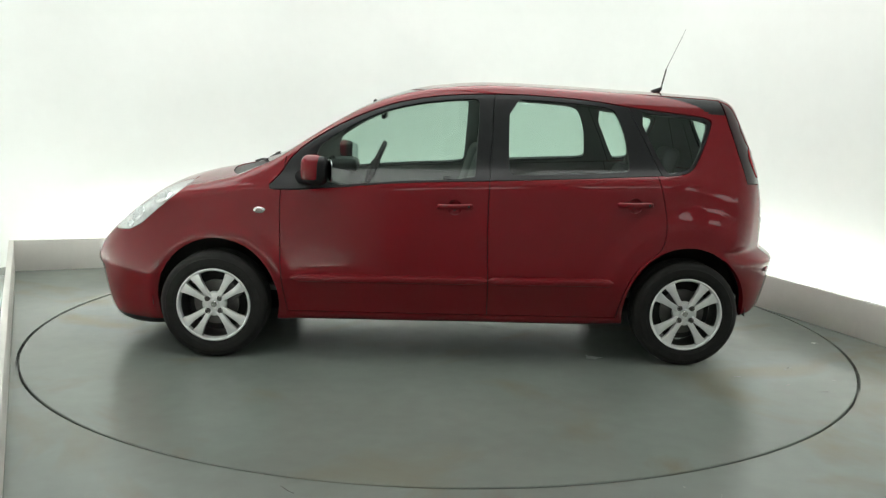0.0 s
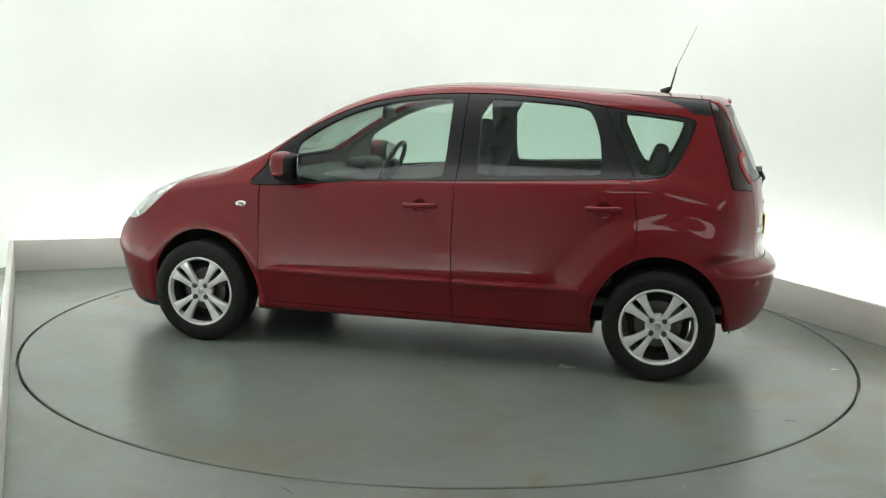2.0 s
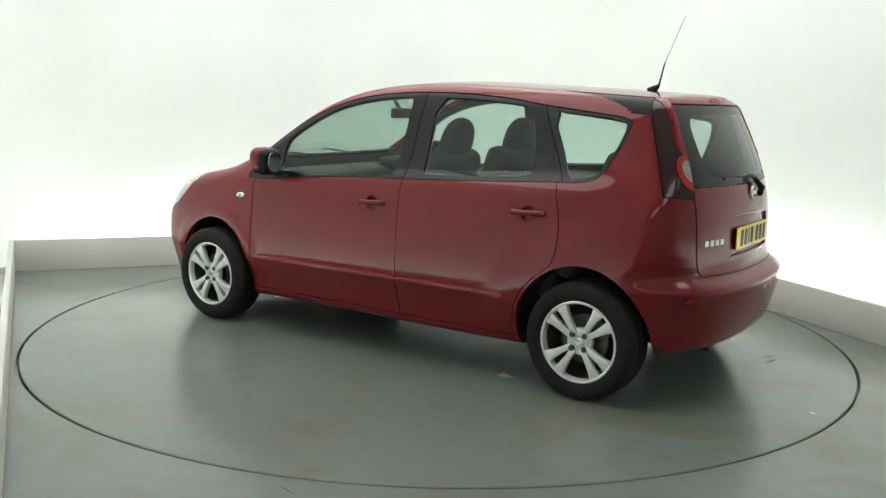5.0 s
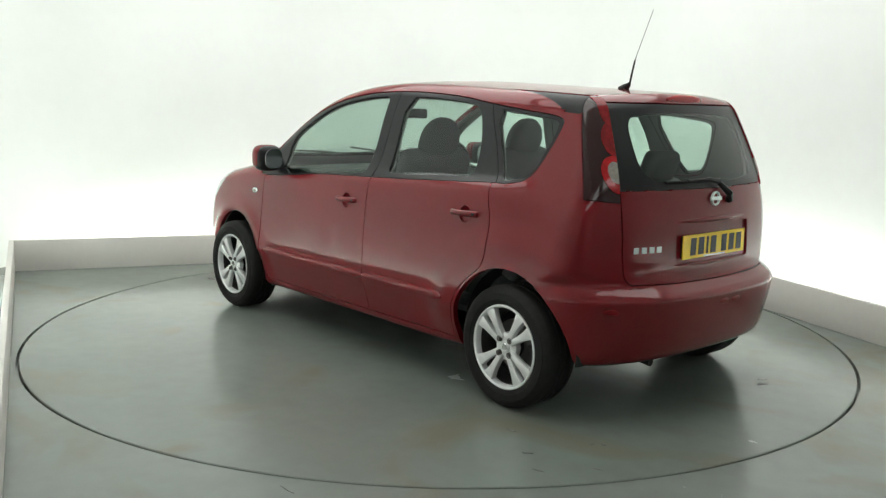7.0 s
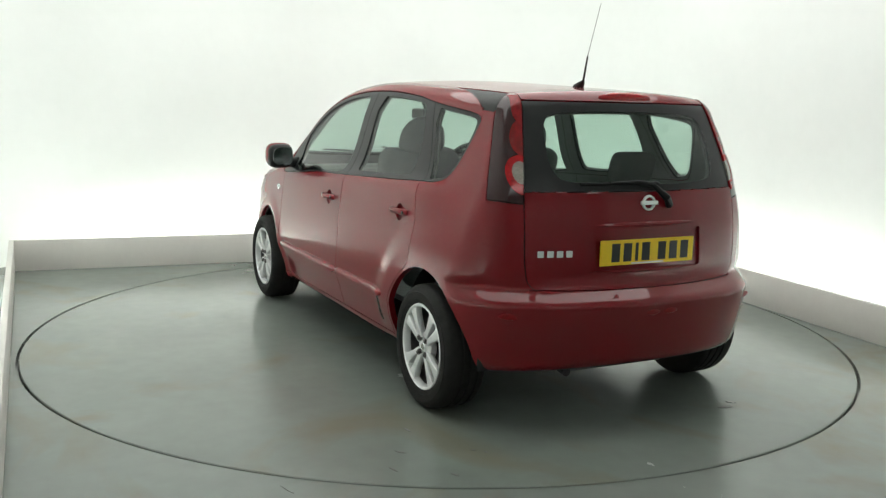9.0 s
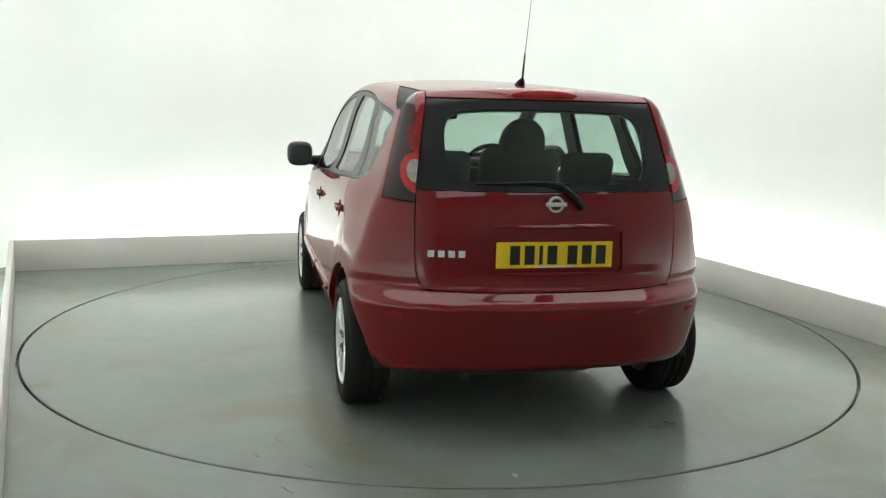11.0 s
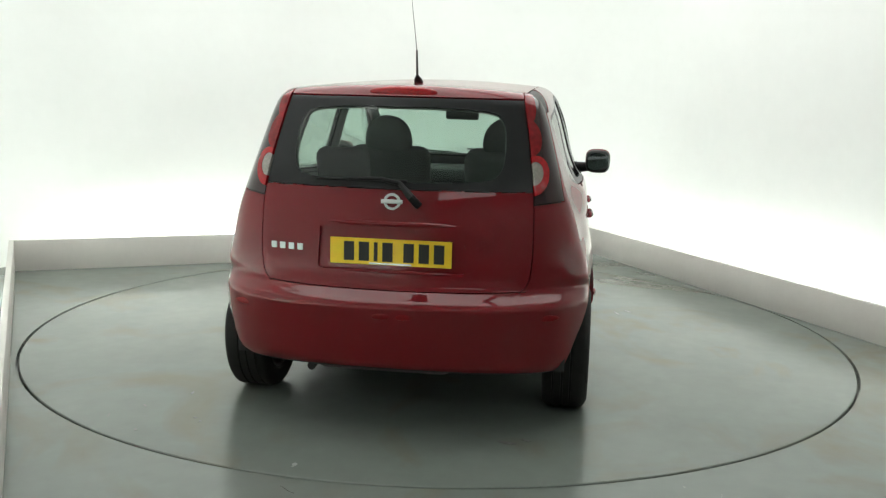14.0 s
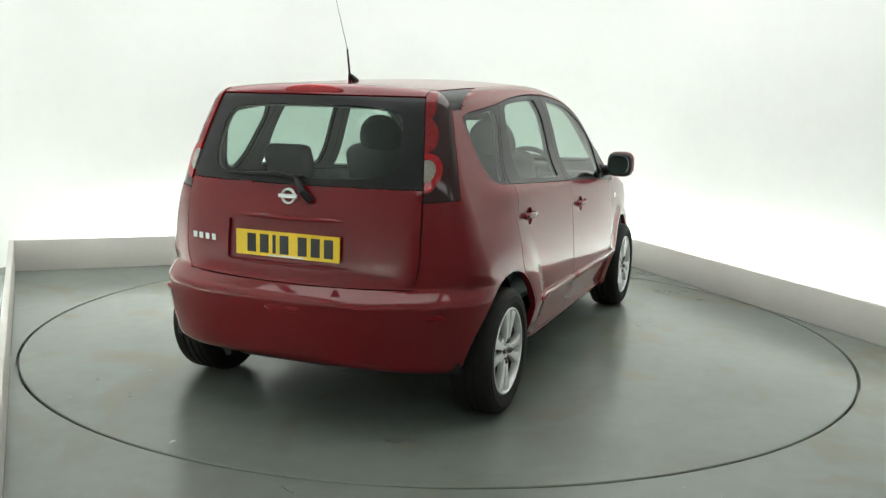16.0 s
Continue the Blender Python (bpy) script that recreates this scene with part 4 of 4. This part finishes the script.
def wing_mirror(s, door):
    base = tube_bm([(0.79, 0.715, 0.985), (0.78, 0.77, 0.99), (0.72, 0.83, 1.0)], [0.05, 0.036, 0.03], 12)
    m = Matrix.Diagonal((1, s, 1, 1))
    arm = part("mirror_base", shift(base, m @ Matrix.Translation((0, 0, 0.0))), M_PLASTIC, door, "black mirror arm", True)
    # shell: a rounded cup, its back face open
    def cup(x0, x1, k, zc):
        bm = bmesh.new()
        bmesh.ops.create_uvsphere(bm, u_segments=28, v_segments=16, radius=1)
        for v in bm.verts:
            c = v.co
            q = [math.copysign(abs(a) ** 0.62, a) for a in c]
            v.co = Vector(((x0 + x1) / 2 + q[0] * (x1 - x0) / 2, 0.893 + q[1] * 0.082 * k, zc + q[2] * 0.078 * k))
            if v.co.x < x0 + 0.03:
                v.co.x = max(v.co.x, x0 + 0.008)
        return bm
    low = cup(0.628, 0.768, 1.0, 1.04)
    part("mirror_housing", shift(low, m), M_PLASTIC, arm, "black mirror housing", True)
    cover = cup(0.648, 0.775, 1.02, 1.043)
    bmesh.ops.bisect_plane(cover, geom=cover.verts[:] + cover.edges[:] + cover.faces[:], plane_co=(0.70, 0, 0), plane_no=(-1, 0, -0.12), clear_outer=True)
    bmesh.ops.bisect_plane(cover, geom=cover.verts[:] + cover.edges[:] + cover.faces[:], plane_co=(0, 0, 0.995), plane_no=(0, 0, -1), clear_outer=True)
    part("mirror_cover", shift(cover, m), M_PAINT, arm, "body-coloured mirror cover", True)
    face = prism_bm([tuple(p) for p in chaikin([(0.824, 0.98), (0.968, 0.985), (0.968, 1.095), (0.832, 1.103)], 2)], 0.6325, 0.6365, "x")
    shift(face, Matrix.Translation((0.622, 0.893, 0)) @ Matrix.Rotation(radians(14), 4, "Z") @ Matrix.Translation((-0.634, -0.897, 0)))
    part("mirror_glass", shift(face, m), M_MIRROR, arm, "", False)


wing_mirror(1, doors_f["L"])
wing_mirror(-1, doors_f["R"])

# side repeaters on the wings
for s_, k_ in ((1, "L"), (-1, "R")):
    y_ = on_side(1.013, 0.811)
    bm = bmesh.new()
    bmesh.ops.create_uvsphere(bm, u_segments=20, v_segments=10, radius=1)
    rep = part("side_repeater", shift(bm, Matrix.Translation((1.013, s_ * y_, 0.811)) @ Matrix.Diagonal((0.034, 0.007, 0.018, 1))), M_CHROME, wings[k_], "small clear indicator in a chrome ring", True)
    bm = bmesh.new()
    bmesh.ops.create_uvsphere(bm, u_segments=16, v_segments=8, radius=1)
    part("repeater_lens", shift(bm, Matrix.Translation((1.013, s_ * (y_ + 0.004), 0.811)) @ Matrix.Diagonal((0.02, 0.0065, 0.011, 1))), M_CLEAR, rep, "", True)

# rear wiper, badge, plate, high brake light, aerial
xw = on_rear(-0.10, 1.0)
wiper = part("rear_wiper", join_bm([tube_bm([(xw - 0.012, -0.115, 0.985), (xw - 0.030, -0.085, 1.02), (xw + 0.0, -0.03, 1.075)], [0.017, 0.017, 0.011], 10),
                                    tube_bm([(xw + 0.0, -0.03, 1.075), (on_rear(0.05, 1.088) - 0.022, 0.05, 1.09), (on_rear(0.2, 1.085) - 0.018, 0.20, 1.086)], [0.011, 0.009, 0.006], 8)]), M_PLASTIC, tailgate, "black rear wiper arm and blade", True)
part("wiper_blade", tube_bm([(on_rear(y, 1.08) - 0.010, y, 1.083 - 0.02 * (y - 0.1) ** 2) for y in (-0.06, 0.05, 0.15, 0.25, 0.34)], 0.007, 6), M_PLASTIC, wiper, "", True)
xb = on_rear(0, 1.0)
ring = bmesh.new()
rr = []
for i in range(40):
    a = 2 * math.pi * i / 40
    rr.append([ring.verts.new((xb - 0.010 + dx, (0.030 + dr) * math.cos(a), 0.998 + (0.029 + dr) * math.sin(a))) for dx, dr in ((0.006, 0.007), (-0.003, 0.004), (-0.003, -0.003), (0.006, -0.005))])
for i in range(40):
    for k in range(4):
        ring.faces.new((rr[i][k], rr[i][(k + 1) % 4], rr[(i + 1) % 40][(k + 1) % 4], rr[(i + 1) % 40][k]))
badge = part("badge", ring, M_SILVER, tailgate, "round chrome maker's badge with a bar across", True)
part("badge_bar", box_bm((xb - 0.016, -0.046, 0.990), (xb - 0.004, 0.046, 1.008), 0.003), M_SILVER, badge, "", True)

xp = -1.866
plate = part("number_plate", box_bm((xp - 0.030, -0.26, 0.73), (xp - 0.024, 0.26, 0.841), 0.0015), M_PLATE, tailgate, "yellow rear number plate with black characters", False)
part("plate_backing", box_bm((xp - 0.024, -0.25, 0.735), (xp + 0.0, 0.25, 0.836), 0.002), M_PLASTIC, plate, "", False)
yy = 0.20
for w_ in (0.044, 0.044, 0.016, 0.044, None, 0.044, 0.044, 0.044):
    if w_ is None:
        yy -= 0.026
        continue
    part("plate_mark", box_bm((xp - 0.0312, yy - w_, 0.745), (xp - 0.0295, yy, 0.826)), M_INK, plate)
    yy -= w_ + 0.0205
part("plate_mark", box_bm((xp - 0.0312, -0.09, 0.7325), (xp - 0.0295, 0.09, 0.739)), M_BOWL, plate)

hb = bmesh.new()
bmesh.ops.create_uvsphere(hb, u_segments=28, v_segments=10, radius=1)
part("high_brake_lamp", shift(hb, Matrix.Translation((on_rear(0, 1.448) + 0.004, 0, 1.452)) @ Matrix.Diagonal((0.013, 0.15, 0.024, 1))), M_REDLENS, tailgate, "red high-level brake lamp", True)

AX, AZ = -1.317, on_top(-1.317, 0)
aer = tube_bm([(AX + 0.03, 0, AZ - 0.004), (AX - 0.005, 0, AZ + 0.012), (AX - 0.025, 0, AZ + 0.03)], [0.022, 0.019, 0.008], 12)
aerial = part("aerial", aer, M_PLASTIC, car, "whip aerial on a black foot", True)
part("aerial_stem", tube_bm([(AX - 0.022, 0, AZ + 0.022), (-1.366, 0, 1.645)], [0.0055, 0.0042], 8), M_PLASTIC, aerial, "", True)
part("aerial_whip", tube_bm([(-1.366, 0, 1.645), (-1.468, 0.012, 1.884)], [0.0019, 0.0012], 6), M_STEEL, aerial, "", True)


# bumper reflectors, rear fog lamp, silencer
for s_ in (1, -1):
    bm = bmesh.new()
    bmesh.ops.create_uvsphere(bm, u_segments=20, v_segments=8, radius=1)
    y_ = 0.655
    part("reflector", shift(bm, Matrix.Translation((on_rear(y_, 0.528) + 0.002, s_ * y_, 0.528)) @ Matrix.Rotation(radians(-s_ * 24), 4, "Z") @ Matrix.Diagonal((0.005, 0.066, 0.015, 1))), M_DEEP, rear_bumper, "red bumper reflector", True)
for y_ in (-0.075, 0.02):
    bm = bmesh.new()
    bmesh.ops.create_uvsphere(bm, u_segments=20, v_segments=8, radius=1)
    part("fog_lamp", shift(bm, Matrix.Translation((on_rear(y_, 0.532) + 0.003, y_, 0.532)) @ Matrix.Diagonal((0.006, 0.042, 0.017, 1))), M_DEEP, rear_bumper, "red rear fog lamp", True)
part("silencer", shift(lathe_bm([(0.0, -0.30), (0.08, -0.29), (0.09, -0.26), (0.09, 0.26), (0.08, 0.29), (0.0, 0.30)], 24), Matrix.Translation((-1.72, 0.05, 0.29)) @ Matrix.Diagonal((1.1, 1, 0.75, 1))), M_STEEL, car, "dull steel silencer", True)
part("tail_pipe", tube_bm([(-1.72, 0.34, 0.27), (-1.78, 0.36, 0.255), (-1.83, 0.36, 0.25)], 0.019, 12), M_UNDER, car, "dull steel tail pipe", True)
part("rear_axle", tube_bm([(RX + 0.1, -0.66, 0.27), (RX + 0.1, 0.66, 0.27)], 0.045, 12), M_UNDER, car, "black rear axle beam", True)
for s_ in (1, -1):
    part("wiper_arm", tube_bm([(x_, s_ * 0.22 + d_, on_top(x_, abs(s_ * 0.22 + d_)) + 0.004) for x_, d_ in ((1.17, -0.2), (1.10, -0.05), (1.06, 0.12), (1.02, 0.26))], 0.007, 6), M_PLASTIC, car, "black windscreen wiper", True)
for s_, k_ in ((1, "L"), (-1, "R")):
    for x_, z_, r_ in ((1.56, 0.868, 0.052), (1.70, 0.772, 0.046), (1.74, 0.71, 0.022)):
        bm = bmesh.new()
        bmesh.ops.create_uvsphere(bm, u_segments=20, v_segments=10, radius=1)
        n_ = skin_normal(np.array([[x_, on_side(x_, z_), z_]]))[0]
        c_ = Vector((x_, on_side(x_, z_), z_)) - Vector(n_) * 0.010
        part("lamp_bowl", shift(bm, Matrix.Diagonal((1, s_, 1, 1)) @ Matrix.Translation(c_) @ Vector(n_).to_track_quat("Z", "Y").to_matrix().to_4x4() @ Matrix.Diagonal((r_, r_, 0.009, 1))), M_CHROME, heads[k_], "chrome lamp bowl", True)


# ---- cabin ----
def cushion(lo, hi, r, m=None):
    bm = box_bm(lo, hi, r, 4)
    if m is not None:
        shift(bm, m)
    return bm


def seat(y):
    s = part("seat", cushion((-0.11, y - 0.25, 0.42), (0.41, y + 0.25, 0.60), 0.06), M_SEAT, car, "charcoal cloth front seat", True)
    back = pose(-0.09, y, 0.55, 0, -17, 0)
    part("backrest", cushion((-0.075, -0.245, 0.0), (0.075, 0.245, 0.62), 0.065, back), M_SEAT, s, "", True)
    head = bmesh.new()
    bmesh.ops.create_uvsphere(head, u_segments=24, v_segments=14, radius=1)
    for v in head.verts:
        c = v.co
        v.co = Vector((math.copysign(abs(c.x) ** 0.8, c.x) * 0.055, math.copysign(abs(c.y) ** 0.8, c.y) * 0.138 * (1 - 0.22 * c.z), math.copysign(abs(c.z) ** 0.8, c.z) * 0.118 + 0.690))
    part("headrest", shift(head, back), M_SEAT, s, "", True)
    for d in (-0.05, 0.05):
        part("headrest_post", shift(tube_bm([(0, d, 0.58), (0, d, 0.68)], 0.006, 8), back), M_STEEL, s)


seat(0.35)
seat(-0.35)
bench = part("rear_bench", cushion((-1.08, -0.62, 0.42), (-0.58, 0.62, 0.60), 0.06), M_SEAT, car, "charcoal cloth rear bench", True)
for y0_, y1_ in ((-0.62, -0.21), (-0.2, 0.2), (0.21, 0.62)):
    part("backrest", cushion((-0.07, y0_, 0.0), (0.07, y1_, 0.50), 0.05, pose(-1.10, 0, 0.55, 0, -20, 0)), M_SEAT, bench, "", True)
for y_ in (-0.36, 0.36):
    part("headrest", cushion((-0.045, y_ - 0.13, 0.50), (0.05, y_ + 0.13, 0.672), 0.042, pose(-1.10, 0, 0.55, 0, -20, 0)), M_SEAT, bench, "", True)
part("parcel_shelf", box_bm((-1.74, -0.55, 0.93), (-1.30, 0.55, 0.955), 0.01), M_LINING, car, "grey parcel shelf", True)
dash = part("dashboard", prism_bm([(0.62, 0.70), (0.55, 0.86), (0.60, 0.955), (0.72, 0.975), (1.02, 0.965), (1.0, 0.70)], -0.66, 0.66, "y", 0.02), M_PLASTIC, car, "dark grey dashboard", True)
part("binnacle", cushion((0.56, -0.52, 0.93), (0.74, -0.20, 1.03), 0.04), M_PLASTIC, dash, "", True)
wheel_ring = bmesh.new()
rg = []
for i in range(40):
    a = 2 * math.pi * i / 40
    rg.append([wheel_ring.verts.new((0.016 * math.sin(b), (0.182 + 0.016 * math.cos(b)) * math.cos(a), (0.182 + 0.016 * math.cos(b)) * math.sin(a))) for b in [k * math.pi / 4 for k in range(8)]])
for i in range(40):
    for k in range(8):
        wheel_ring.faces.new((rg[i][k], rg[i][(k + 1) % 8], rg[(i + 1) % 40][(k + 1) % 8], rg[(i + 1) % 40][k]))
SW = pose(0.46, -0.36, 0.965, 0, -24, 0)
steer = part("steering_wheel", shift(wheel_ring, SW), M_PLASTIC, car, "black steering wheel", True)
part("steering_boss", shift(cushion((-0.03, -0.075, -0.065), (0.03, 0.075, 0.06), 0.025), SW), M_PLASTIC, steer, "", True)
for a_ in (0, 180, 270):
    part("steering_spoke", shift(box_bm((-0.012, 0.05, -0.018), (0.012, 0.175, 0.018), 0.006), SW @ Matrix.Rotation(radians(a_), 4, "X")), M_PLASTIC, steer, "", True)
mir = part("rear_view_mirror", cushion((0.36, -0.108, 1.298), (0.392, 0.108, 1.363), 0.015), M_PLASTIC, car, "black interior mirror", True)
part("mirror_stem", tube_bm([(0.385, 0, 1.345), (0.44, 0, 1.412)], 0.012, 8), M_PLASTIC, mir)
part("cabin_floor", box_bm((-1.70, -0.60, 0.33), (1.0, 0.60, 0.36)), M_LINING, car, "dark carpet floor", False)

# pressed ridges over and under the plate
part("ridge", tube_bm([(on_rear(abs(y_), 0.905) + 0.003, y_, 0.905) for y_ in (0.27, 0.2, 0.1, 0.0, -0.1, -0.2, -0.27)], [0.004, 0.010, 0.012, 0.012, 0.012, 0.010, 0.004], 10), M_PAINT, tailgate, "", True)
part("ridge", tube_bm([(on_rear(abs(y_), 0.703) + 0.003, y_, 0.703) for y_ in (0.29, 0.2, 0.1, 0.0, -0.1, -0.2, -0.29)], [0.003, 0.007, 0.008, 0.008, 0.008, 0.007, 0.003], 10), M_PAINT, tailgate, "", True)
# the name on the tailgate, as four plain silver bars
for i_ in range(4):
    y_ = 0.527 - 0.042 * i_
    part("badge_mark", box_bm((-0.002, -0.014, -0.014), (0.002, 0.014, 0.014), 0.0015, 1, Matrix.Translation((on_rear(y_, 0.787) - 0.003, y_, 0.787)) @ Matrix.Rotation(radians(-17), 4, "Z")), M_SILVER, tailgate)


# ---- what turns ----
def motions():
    rows_car, rows_disc = [], []
    for i in range(17):
        h = A0 + RATE * i
        a = radians(h)
        rows_car.append((i, pose(-YC * math.sin(a), YC * math.cos(a), 0, 0, 0, h)))
        rows_disc.append((i, pose(0, 0, 0, 0, 0, h)))
    walk(car, rows_car)
    walk(turntable, rows_disc)


motions()
